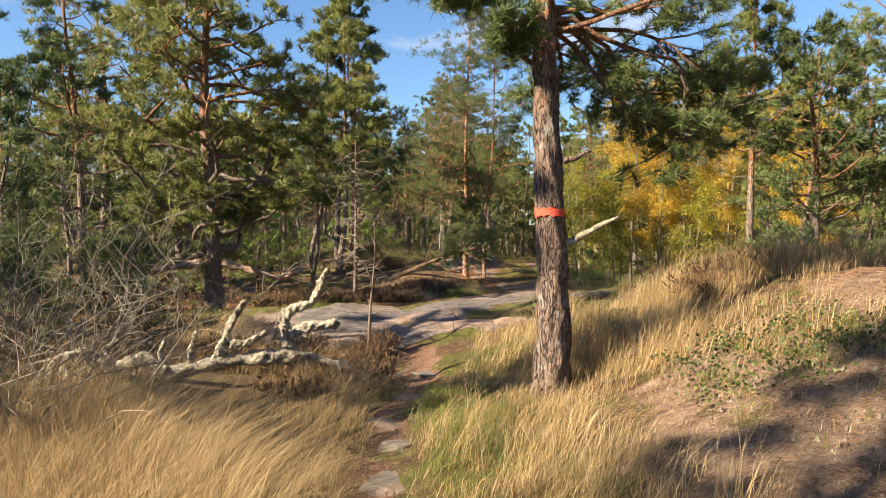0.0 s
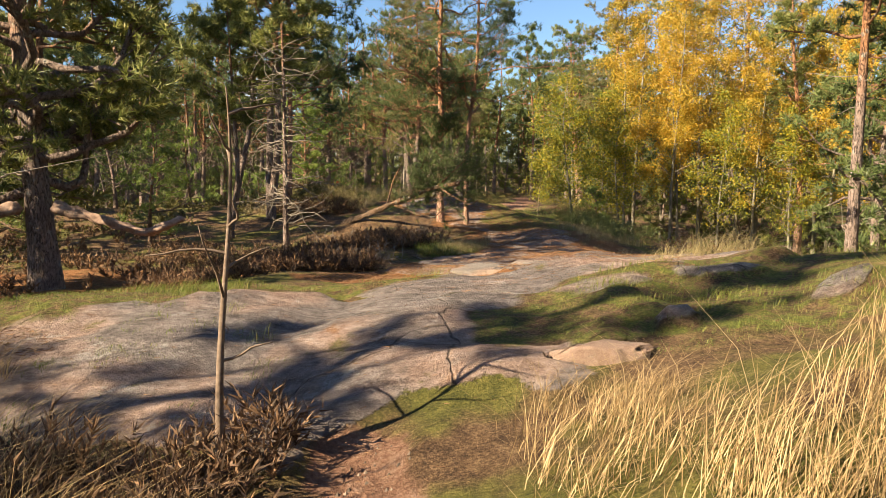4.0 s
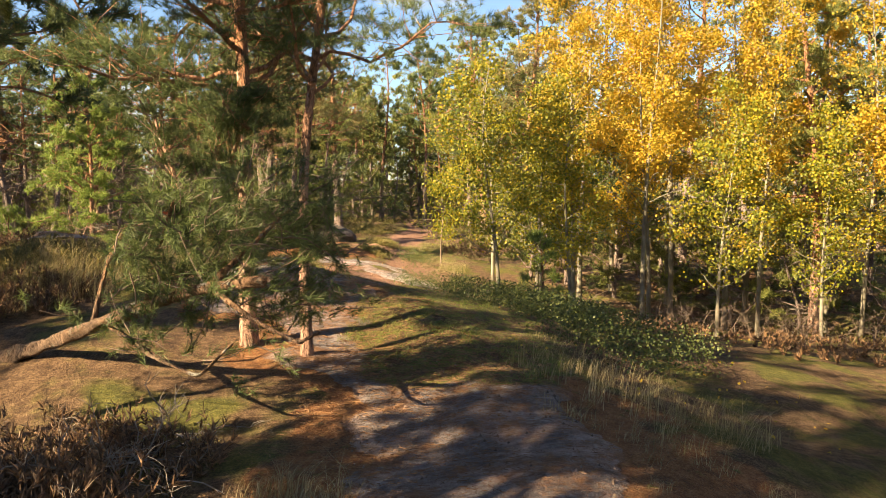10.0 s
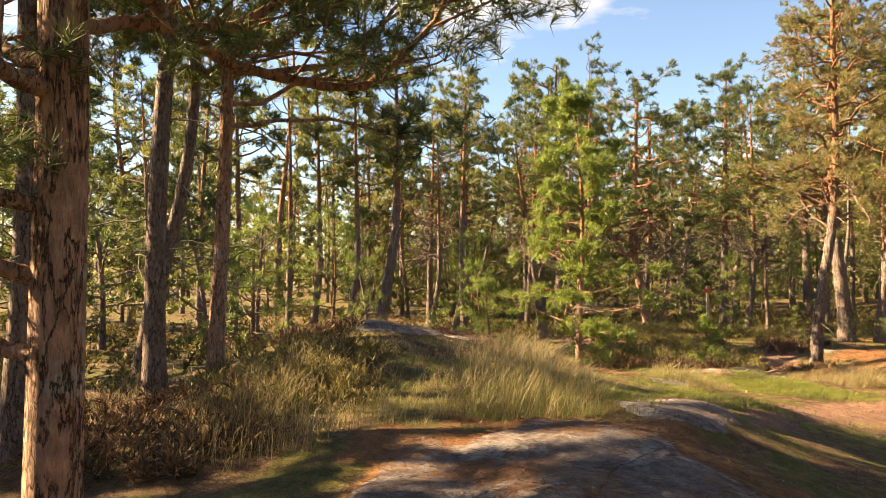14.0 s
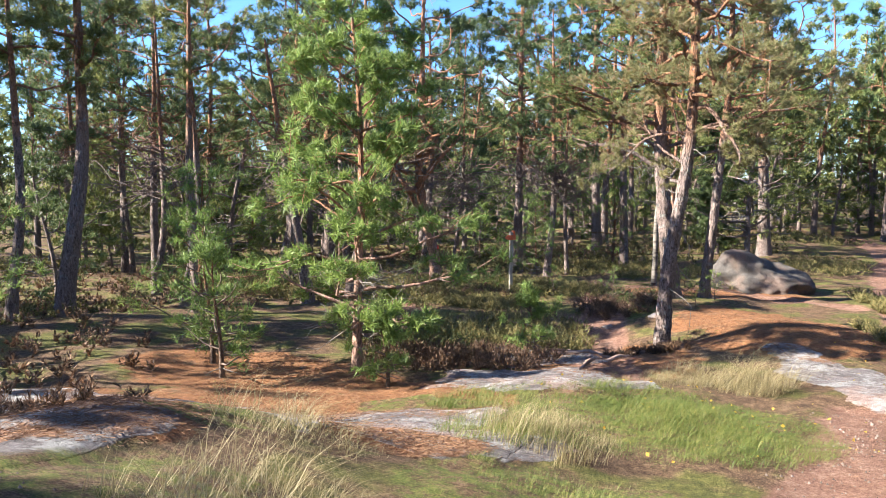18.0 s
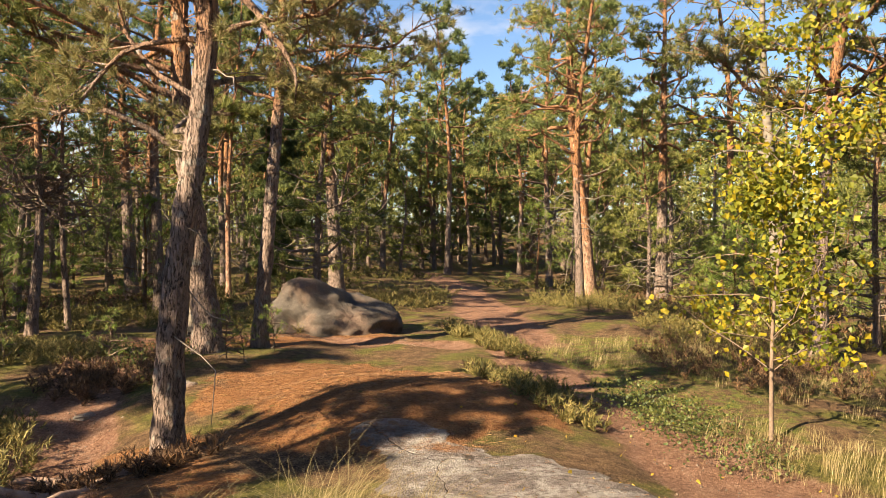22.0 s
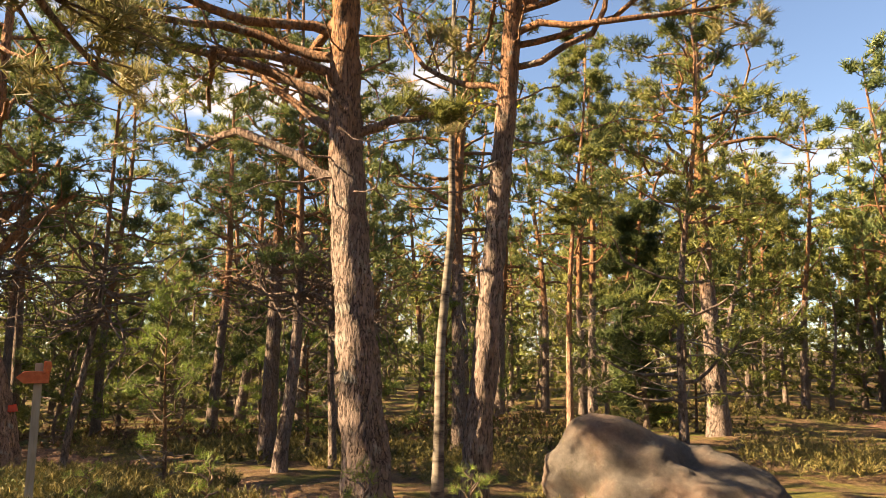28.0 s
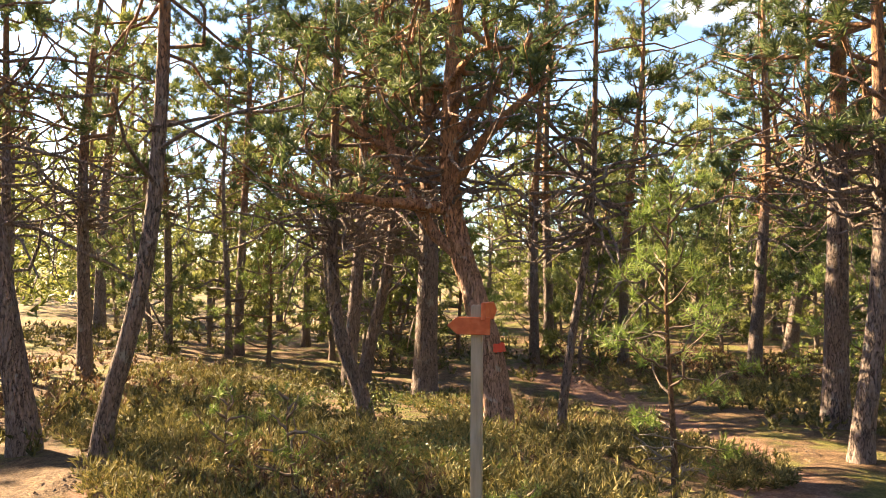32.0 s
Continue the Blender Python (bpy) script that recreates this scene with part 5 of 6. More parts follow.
# woods in the distance, past counting
pile = Pile()
stems = Pile()
for n in range(640):
    a, d = rng.uniform(0, 2 * math.pi), rng.uniform(28, 95)
    x, y, h = d * math.cos(a), 24 + d * 1.1 * math.sin(a), rng.uniform(7, 12)
    if abs(x - float(spine_x(y))) < 25 and -20 < y < 62:
        continue
    z = float(ground_z(x, y))
    k = 150
    up = rng.uniform(0.08, 1, k)
    wide = 2.3 * (1.15 - up) ** 0.6
    b = rng.uniform(0, 6.28, k)
    at = np.stack([x + wide * np.cos(b) * rng.uniform(0.3, 1, k), y + wide * np.sin(b) * rng.uniform(0.3, 1, k), z + h * up], 1)
    pile.add(*needles(at, np.stack([np.cos(b), np.sin(b), np.full(k, 0.5)], 1), 8 if d < 48 else 4, 0.36 if d < 48 else 0.55, 0.09 if d < 48 else 0.18, rng))
    stems.add(*tube(np.array([(x, y, z - 0.3), (x, y, z + h)]), (0.14, 0.03), 5))
tagged(part("distant_wood", pile.mesh("distant_wood", NEEDLES, False)), "dense pine wood in the distance", "forest", kind="stuff")
tagged(part("distant_trunks", stems.mesh("distant_trunks", PINE_BARK)), "trunks of the distant pine wood", "forest", kind="stuff")


# ---- the marked boulder, signpost, dead wood ----
def boulder(name, label, x, y, size, seed, lobes, material, turn=0.0, sink=0.12, fine=5, group=""):
    """A rounded stone with humps, hollows and a weathered skin."""
    bm = bmesh.new()
    bmesh.ops.create_icosphere(bm, subdivisions=fine, radius=1.0)
    for v in bm.verts:
        d = v.co.normalized()
        r = 1.0
        for lx, ly, lz, amount, wide in lobes:
            r += amount * math.exp(-(d - Vector((lx, ly, lz)).normalized()).length_squared / wide)
        r += 0.12 * noise.noise(d * 1.7 + Vector((seed, 0, 0))) + 0.085 * noise.noise(d * 5.0 + Vector((0, seed, 0))) + 0.022 * noise.noise(d * 16.0)
        p = d * r
        p.z = p.z if p.z > -0.35 else -0.35 + 0.3 * (p.z + 0.35)
        v.co = Vector((p.x * size[0], p.y * size[1], p.z * size[2]))
    low = min(v.co.z for v in bm.verts)
    for f in bm.faces:
        f.smooth = True
    bmesh.ops.translate(bm, verts=bm.verts, vec=(0, 0, -low))
    ob = part(name, bm, material)
    ob.matrix_world = pose(x, y, float(ground_z(x, y)) - sink, 0, 0, turn)
    return tagged(ob, label, "boulder" if size[0] > 0.6 else "stone", group)


boulder("boulder", "large rounded grey granite boulder beside the trail", -1.55, 39.1, (1.17, 1.0, 0.72), 3.0,
        ((-0.35, -0.3, 0.88, 0.62, 0.14), (-0.75, -0.3, 0.5, 0.2, 0.12), (0.34, -0.3, 0.9, -0.2, 0.05), (0.85, -0.1, 0.25, 0.2, 0.3), (-0.85, -0.4, 0.0, 0.14, 0.2), (-0.6, -0.75, 0.35, -0.1, 0.03), (0.35, -1.0, 0.0, 0.12, 0.12), (-0.1, -1.0, 0.3, 0.14, 0.06), (-0.1, -0.5, 0.85, -0.14, 0.012)), BOULDER_STONE, 0, 0.4, 6)


def slab_stone(label, x, y, size, turn, seed, material):
    """An angular broken stone, half sunk."""
    rng = np.random.default_rng(seed)
    bm = bmesh.new()
    for k in range(22):
        d = unit(rng.normal(size=3))
        d[2] = np.clip(d[2], -0.6, 0.55)
        d = d * rng.uniform(0.8, 1.05)
        bm.verts.new((d[0] * size[0], d[1] * size[1], d[2] * size[2] * 1.6))
    hull = bmesh.ops.convex_hull(bm, input=bm.verts)
    bmesh.ops.delete(bm, geom=[g for g in hull["geom_interior"] if isinstance(g, bmesh.types.BMVert)], context="VERTS")
    bmesh.ops.dissolve_limit(bm, angle_limit=0.3, verts=bm.verts, edges=bm.edges)
    bmesh.ops.bevel(bm, geom=bm.edges[:], offset=min(size) * 0.22, segments=3, affect="EDGES", profile=0.6)
    bmesh.ops.triangulate(bm, faces=bm.faces)
    for k in range(3):
        bmesh.ops.subdivide_edges(bm, edges=[e for e in bm.edges if e.calc_length() > 0.04], cuts=1)
    for v in bm.verts:
        v.co += v.co.normalized() * (0.16 * min(size) * noise.noise(v.co * 5) + 0.1 * min(size) * noise.noise(v.co * 14) + 0.03 * min(size) * noise.noise(v.co * 37))
    for f in bm.faces:
        f.smooth = True
    ob = part("stone", bm, material)
    ob.matrix_world = pose(x, y, float(ground_z(x, y)) - size[2] * 0.45, 0, 0, turn)
    tagged(ob, label, "stone")


for n, (x, y, s, turn, stuff, label) in enumerate((
        (1.05, 1.0, (0.34, 0.22, 0.16), 8, PINK_GRANITE, "pink granite block half sunk in the bank"), (0.1, -2.0, (0.3, 0.22, 0.05), 20, GRANITE, "flat grey stone in the trail"), (-0.45, -0.7, (0.4, 0.22, 0.1), -15, GRANITE, "flat grey stone beside the trail"),
        (0.25, -3.4, (0.28, 0.16, 0.05), 60, GRANITE, "flat grey stone in the trail"), (0.45, -5.0, (0.26, 0.17, 0.05), 10, GRANITE, "flat grey stone in the trail"), (0.5, -6.4, (0.22, 0.14, 0.04), 50, GRANITE, "flat grey stone in the trail"),
        (0.45, 5.75, (0.6, 0.36, 0.09), 10, GRANITE, "rounded yellowish granite knob"), (1.25, 6.1, (0.7, 0.36, 0.08), -10, GRANITE, "rounded yellowish granite knob"), (2.5, 6.7, (0.8, 0.36, 0.13), 5, GRANITE, "low grey granite ledge"),
        (0.15, -0.9, (0.34, 0.22, 0.07), 30, GRANITE, "flat grey stone in the trail"), (0.05, -2.9, (0.3, 0.2, 0.06), -20, GRANITE, "flat grey stone in the trail"), (0.35, -4.2, (0.36, 0.24, 0.06), 15, GRANITE, "flat grey stone in the trail"), (-0.7, -2.0, (0.22, 0.15, 0.1), 40, GRANITE, "lichen-spotted stone beside the trail"), (-0.9, -2.7, (0.26, 0.16, 0.1), 10, GRANITE, "lichen-spotted stone beside the trail"),
        (-4.6, 37.0, (0.14, 0.1, 0.06), 30, PINK_GRANITE, "small stone in the trail"), (-3.35, 33.7, (0.28, 0.2, 0.13), 20, GRANITE, "grey stone beside the pine"), (-8.0, 38.9, (0.16, 0.12, 0.06), 0, GRANITE, "small stone in the trail"), (-4.3, 33.2, (0.2, 0.13, 0.08), 80, GRANITE, "grey stone beside the trail"),
        (-4.5, 19.0, (0.26, 0.14, 0.08), 0, PINK_GRANITE, "small pale stone among dry grass"))):
    slab_stone(label, x, y, s, turn, 70 + n, stuff)


def board(length, tall, thick, point):
    """An arrow board, pointed at one end."""
    bm = bmesh.new()
    shape = ((0, -tall / 2), (length - point, -tall / 2), (length, 0), (length - point, tall / 2), (0, tall / 2))
    front = [bm.verts.new((x, -thick / 2, z)) for x, z in shape]
    rear = [bm.verts.new((x, thick / 2, z)) for x, z in shape]
    bm.faces.new(front)
    bm.faces.new(rear[::-1])
    for k in range(5):
        bm.faces.new((front[k], rear[k], rear[(k + 1) % 5], front[(k + 1) % 5]))
    bmesh.ops.recalc_face_normals(bm, faces=bm.faces)
    bmesh.ops.bevel(bm, geom=bm.edges[:], offset=0.004, segments=1, affect="EDGES")
    return bm


POST_X, POST_Y = -7.2, 35.85
sign = thing("signpost", "grey wooden waymark post with two red arrow boards", "signpost", (POST_X, POST_Y, float(ground_z(POST_X, POST_Y))), radians(48))
bm = bmesh.new()
bmesh.ops.create_cube(bm, size=1.0)
bmesh.ops.scale(bm, verts=bm.verts, vec=(0.075, 0.075, 1.75))
bmesh.ops.bevel(bm, geom=bm.edges[:], offset=0.006, segments=2, affect="EDGES")
bmesh.ops.translate(bm, verts=bm.verts, vec=(0, 0, 0.625))
part("post", bm, POST_WOOD, sign)
arrow = part("arrow_board", board(0.3, 0.12, 0.03, 0.07), SIGN_PAINT, sign, "red arrow board pointing along the trail")
arrow.matrix_local = pose(0.1, -0.055, 1.36, 0, 0, 180)
arrow = part("arrow_board", board(0.24, 0.12, 0.03, 0.06), SIGN_PAINT, sign, "red arrow board pointing the other way")
arrow.matrix_local = pose(0.055, -0.08, 1.46, 0, 0, 80)


def ring(parent, line, z0, z1, r, ragged=0.012):
    """A painted ring round a trunk, hugging its bark."""
    rng = np.random.default_rng(5)
    sides, rows = 40, 7
    k = np.array(((0, 0, 0), *line), float)
    verts = []
    for n in range(rows):
        for s in range(sides):
            a = s * 2 * math.pi / sides
            z = z0 + (z1 - z0) * n / (rows - 1)
            if n in (0, rows - 1):
                z += rng.normal() * ragged
            rr = r * (1 + 0.02 * rng.normal())
            verts.append((np.interp(z, k[:, 2], k[:, 0]) + rr * math.cos(a), np.interp(z, k[:, 2], k[:, 1]) + rr * math.sin(a), z))
    i, j = np.meshgrid(np.arange(rows - 1), np.arange(sides), indexing="ij")
    quads = np.stack([i * sides + j, i * sides + (j + 1) % sides, (i + 1) * sides + (j + 1) % sides, (i + 1) * sides + j], -1).reshape(-1, 4)
    return part("painted_ring", mesh_of("painted_ring", verts, None, quads, BAND_PAINT), None, parent, "ragged red paint ring")


stub, stub_r = branch((0.1, 0, 1.3), (1, 0.1, 0.3), 0.5, 0.036, np.random.default_rng(4), 8, 0.16, 0.04)
v, t, q = tube(stub, stub_r, 10, 0.08, np.random.default_rng(6))
part("dead_branch", mesh_of("dead_branch", v, t, q, SILVER_WOOD), None, banded, "broken silvery dead branch")
stub, stub_r = branch((0.08, 0, 2.0), (1, -0.1, 0.35), 0.26, 0.03, np.random.default_rng(14), 6, 0.14, -0.02)
v, t, q = tube(stub, stub_r, 10, 0.08, np.random.default_rng(16))
part("dead_branch", mesh_of("dead_branch", v, t, q, BANDED_BARK), None, banded, "short dark branch stub")
ring(banded, BAND_LINE, 1.53, 1.6, 0.131, 0.008)
fork_tree = [o for o in bpy.data.objects if o.get("label", "").startswith("forked reddish")][0]
ring(fork_tree, FORK_LINE, 1.0, 1.1, 0.152, 0.006)


def dead_log(name, label, parts, material, category="dead wood"):
    """Dead wood of several crooked limbs: each a list of points and two radii."""
    rng = np.random.default_rng(9)
    ob = thing(name, label, category)
    for n, (points, r0, r1) in enumerate(parts):
        p = np.array(points, float)
        k = np.linspace(0, len(p) - 1, 12 * len(p))
        line = np.stack([np.interp(k, np.arange(len(p)), p[:, c]) for c in range(3)], 1)
        line = np.stack([np.convolve(np.pad(line[:, c], 2, mode="edge"), np.ones(5) / 5, "valid") for c in range(3)], 1)
        r = 0.78 * np.linspace(r0, r1, len(k)) * (1 + 0.22 * np.sin(4.1 * k + n) * np.sin(1.7 * k + n) + 0.05 * rng.normal(size=len(k)))
        v, t, q = tube(line, r, 16, 0.05, rng, 0.26)
        part("trunk" if n == 0 else "limb", mesh_of("limb", v, t, q, material), None, ob)
    return ob


def gz(x, y, up):
    return (x, y, float(ground_z(x, y)) + up)


dead_log("fallen_dead_pine", "silvery fallen dead pine with upturned limb stubs", (
    (((-3.3, -2.6, 0.1), (-3.1, -2.45, 0.42), (-2.9, -2.35, 0.46), (-2.7, -2.25, 0.3), (-2.4, -2.2, 0.4), (-2.2, -2.15, 0.24), (-1.75, -2.05, 0.34), (-1.4, -1.9, 0.36), (-1.15, -1.8, 0.38), (-0.75, -1.6, 0.24), (-0.35, -1.3, 0.05)), 0.06, 0.1),
    (((-1.15, -1.76, 0.34), (-1.2, -1.72, 0.6), (-1.23, -1.71, 0.74), (-1.12, -1.71, 0.83), (-0.94, -1.7, 0.88), (-0.87, -1.69, 1.02), (-0.84, -1.69, 1.13), (-0.78, -1.69, 1.22)), 0.08, 0.03),
    (((-1.17, -1.72, 0.57), (-0.95, -1.69, 0.66), (-0.7, -1.68, 0.68)), 0.07, 0.062),
    (((-1.78, -2.05, 0.34), (-1.7, -2.0, 0.58), (-1.64, -1.98, 0.74), (-1.5, -2.03, 0.93)), 0.07, 0.03),
    (((-1.66, -2.0, 0.5), (-1.5, -1.98, 0.52), (-1.32, -1.95, 0.62)), 0.05, 0.04),
    (((-2.02, -2.1, 0.3), (-2.0, -2.12, 0.46), (-1.95, -2.12, 0.63)), 0.05, 0.028),
    (((-2.25, -2.15, 0.28), (-2.3, -2.15, 0.44), (-2.27, -2.1, 0.54)), 0.045, 0.02),
    (((-2.78, -2.2, 0.32), (-2.86, -2.15, 0.46), (-2.7, -2.1, 0.55)), 0.05, 0.02),
    (((-3.05, -2.35, 0.15), (-3.3, -2.2, 0.36), (-3.6, -2.3, 0.3)), 0.05, 0.02)), SILVER_WOOD)
dead_log("fallen_branch", "dark gnarled fallen pine limb by the old pine", (
    ((gz(-7.6, 6.2, 0.1), gz(-7.1, 6.4, 0.8), gz(-6.4, 6.5, 1.05), gz(-5.7, 6.6, 1.1)), 0.07, 0.1), ((gz(-5.3, 6.7, 1.1), gz(-4.6, 6.7, 0.95), gz(-4.0, 6.6, 0.7), gz(-3.5, 6.6, 0.85)), 0.1, 0.05)), ROOT_WOOD)
fallen = dead_log("fallen_pine", "leaning fallen young pine, still green at its top", (
    ((gz(-2.8, 13.7, 0.0), gz(-2.3, 13.4, 0.12), (-1.7, 12.9, 0.56), (-1.1, 12.4, 0.8), (-0.56, 11.93, 1.0), (-0.1, 11.6, 1.08)), 0.085, 0.04),
    (((-1.7, 12.9, 0.5), (-1.62, 12.9, 0.8), (-1.55, 12.95, 1.1), (-1.4, 13.0, 1.4)), 0.035, 0.012),
    (((-1.5, 12.75, 0.6), (-1.0, 12.2, 0.45), (-0.6, 11.8, 0.4), (-0.3, 11.5, 0.7)), 0.025, 0.008),
    (((-0.6, 11.95, 0.95), (-0.35, 12.1, 1.2), (-0.1, 12.3, 1.45), (0.1, 12.5, 1.6)), 0.03, 0.012),
    (((-1.1, 12.4, 0.75), (-1.05, 12.3, 1.05), (-0.9, 12.2, 1.35), (-0.8, 12.1, 1.6)), 0.028, 0.012),
    (((-0.5, 11.9, 0.98), (-0.2, 11.7, 0.8), (0.1, 11.6, 0.66), (0.25, 11.5, 0.75)), 0.025, 0.01)), YOUNG_BARK)
rng = np.random.default_rng(33)
at, way = [], []
twigs = Pile()
for n in range(180):
    k = rng.uniform(0, 1)
    a = np.array(gz(-1.1 + 1.25 * k, 12.0 + 0.7 * k, (1.2 + 0.2 * k) if n % 4 else 0.75)) + rng.normal(size=3) * np.array([0.2, 0.22, 0.21])
    d = unit(np.array([0.5, -0.1, 0.25]) + rng.normal(size=3) * 0.6)
    q, rr = branch(a, d, 0.4, 0.006, rng, 3)
    twigs.add(*tube(q, rr, 4))
    for k in range(5):
        at.append(q[1 + k % 3] + rng.normal(size=3) * 0.04)
        way.append(d + rng.normal(size=3) * 0.4)
tagged(part("twigwork", twigs.mesh("twigwork", TWIG), None, fallen), kind="stuff")
v, t = needles(np.array(at), np.array(way), 34, 0.1, 0.005, rng)
tagged(part("crown", mesh_of("crown", v, t, None, DARK_NEEDLES, False), None, fallen), kind="stuff")

JUNIPER = pine(350, h=1.1, r0=0.02, crown=0.05, spread=0.95, limbs=30, subs=5, tufts=5, per=22, length=0.08, width=0.007, dead=3, twig=0, bark_of=YOUNG_BARK, green=DARK_NEEDLES, bend=0.05, sides=6, flat=0.6)
for x, y, k in ((-6.1, 4.1, 1.0), (-6.9, 4.9, 1.2), (-7.6, 3.4, 1.1), (-5.2, -0.2, 0.9), (-6.4, 1.2, 1.1)):
    plant(JUNIPER, "juniper_bush", "low dark green juniper bush", "bush", x, y, 2.1 * x, k, "juniper bushes")

# brushwood and bare twigs
def brush(name, label, x, y, n, spread, tall, material, seed, up=0.6):
    rng = np.random.default_rng(seed)
    pile = Pile()
    for _ in range(n):
        a = np.array(gz(x + rng.normal() * spread * 0.35, y + rng.normal() * spread * 0.35, 0.0))
        d = unit(np.array([rng.normal(), rng.normal(), up + abs(rng.normal())]))
        q, r = branch(a, d, tall * rng.uniform(0.5, 1.2), 0.0065, rng, 7, 0.3, 0.02)
        pile.add(*tube(q, r, 4))
        for _ in range(8):
            w, r2 = branch(q[rng.integers(2, 7)], unit(d + rng.normal(size=3) * 0.9), tall * rng.uniform(0.15, 0.4), 0.0035, rng, 5, 0.4, 0.0)
            pile.add(*tube(w, r2, 3))
    return tagged(part(name, pile.mesh(name, material)), label, "bush", kind="stuff")


brush("bare_shrub", "leafless grey shrub of fine arching twigs", -3.1, -3.5, 34, 1.3, 2.2, DEAD_TWIG, 41)
brush("bare_shrub", "leafless grey shrub of fine arching twigs", -3.9, -1.6, 40, 1.7, 2.8, DEAD_TWIG, 42)
brush("brushwood", "heap of dead grey brushwood", -2.0, 10.6, 34, 1.1, 0.5, DEAD_TWIG, 43, 0.1)
brush("brushwood", "heap of dead grey brushwood", -0.9, 11.2, 40, 1.2, 0.6, DEAD_TWIG, 48, 0.15)
brush("brushwood", "heap of dead grey brushwood", -1.25, 8.5, 34, 0.7, 0.4, DEAD_TWIG, 44, 0.1)
brush("brushwood", "dead twigs under the aspens", 7.5, 22.4, 60, 3.6, 1.1, TWIG, 45, 0.5)
brush("brushwood", "dead twigs under the aspens", 10.5, 23.0, 50, 3.0, 1.2, TWIG, 46, 0.6)
brush("brushwood", "dead twigs under the aspens", 5.2, 23.6, 40, 2.4, 0.9, TWIG, 47, 0.5)
sapling = aspen(430, h=1.75, r0=0.024, crown=0.25, spread=0.5, limbs=9, count=40, size=0.03, leaf=DRY_NEEDLES, bark_of=TWIG, bend=0.04)[:2]
plant(sapling, "bare_sapling", "leafless sapling with a lichen-crusted stem", "sapling", -0.75, 0.15)

# roots across the trail
roots = thing("pine_roots", "bare pine roots crossing the rock and trail", "tree roots")
for n, pts in enumerate((((-5.6, 30.4), (-5.0, 30.7), (-4.4, 30.9), (-3.6, 31.2)), ((-5.2, 31.6), (-4.6, 31.4), (-4.2, 31.5), (-3.4, 31.3)), ((-5.9, 29.9), (-5.1, 30.1), (-4.4, 30.2), (-3.3, 30.9)), ((-4.0, 29.2), (-3.7, 29.9), (-3.2, 30.9)), ((-5.4, 37.0), (-4.8, 36.8), (-4.1, 36.2), (-3.5, 35.9)))):
    p = np.array([gz(x, y, 0.015) for x, y in pts])
    k = np.linspace(0, len(p) - 1, 26)
    line = np.stack([np.interp(k, np.arange(len(p)), p[:, c]) for c in range(3)], 1)
    line[:, 2] = ground_z(line[:, 0], line[:, 1]) + 0.012
    line[:, 1] += 0.05 * np.sin(3 * k + n)
    v, t, q = tube(line, np.linspace(0.02, 0.05, 26), 8, 0.06, np.random.default_rng(n))
    part("root", mesh_of("root", v, t, q, ROOT_WOOD), None, roots)

# ---- undergrowth ----
def field(name, label, category, material, patches, make, seed):
    """Uncountable growth over several patches, one object."""
    rng = np.random.default_rng(seed)
    pile = Pile()
    for patch in patches:
        pile.add(*make(rng, *patch))
    tagged(part(name, pile.mesh(name, material, False)), label, category, kind="stuff")


def tufted(rng, n, x, y, ax, ay, turn, tall, bow=0.5, each=17, width=0.0032):
    n = int(n * 0.85)
    at = scatter(n, x, y, ax, ay, turn, rng)
    own = np.repeat(rng.uniform(0.35, 1.15, (n, 1)) * (0.75 + 0.4 * np.sin(2.3 * at[:, :1] + 1.7 * at[:, 1:2])), each, 0)
    at = np.repeat(at, each, 0) + rng.normal(size=(n * each, 3)) * np.array([0.05, 0.05, 0])
    return blades(at, tall * own, width, bow * 1.8, rng)


def bushy(rng, n, x, y, ax, ay, turn, tall, per=36, width=0.013):
    at = scatter(n, x, y, ax, ay, turn, rng)
    stems = np.repeat(at, 9, 0)
    d = unit(rng.normal(size=stems.shape) * np.array([0.55, 0.55, 0.15]) + np.array([0, 0, 0.9]))
    tip = stems + d * tall * rng.uniform(0.45, 1.1, (len(stems), 1))
    k = rng.uniform(0.25, 1.0, (len(stems), 1))
    return needles(stems + (tip - stems) * k, d, per // 9 * 2, 0.075, width, rng, 0.6)


def leafed_low(rng, n, x, y, ax, ay, turn, tall, size=0.03, each=26):
    at = scatter(n, x, y, ax, ay, turn, rng)
    at = np.repeat(at, each, 0) + rng.normal(size=(n * each, 3)) * np.array([0.12, 0.12, 0.0])
    at[:, 2] += rng.uniform(0.02, tall, len(at))
    return leaves(at, size, rng)


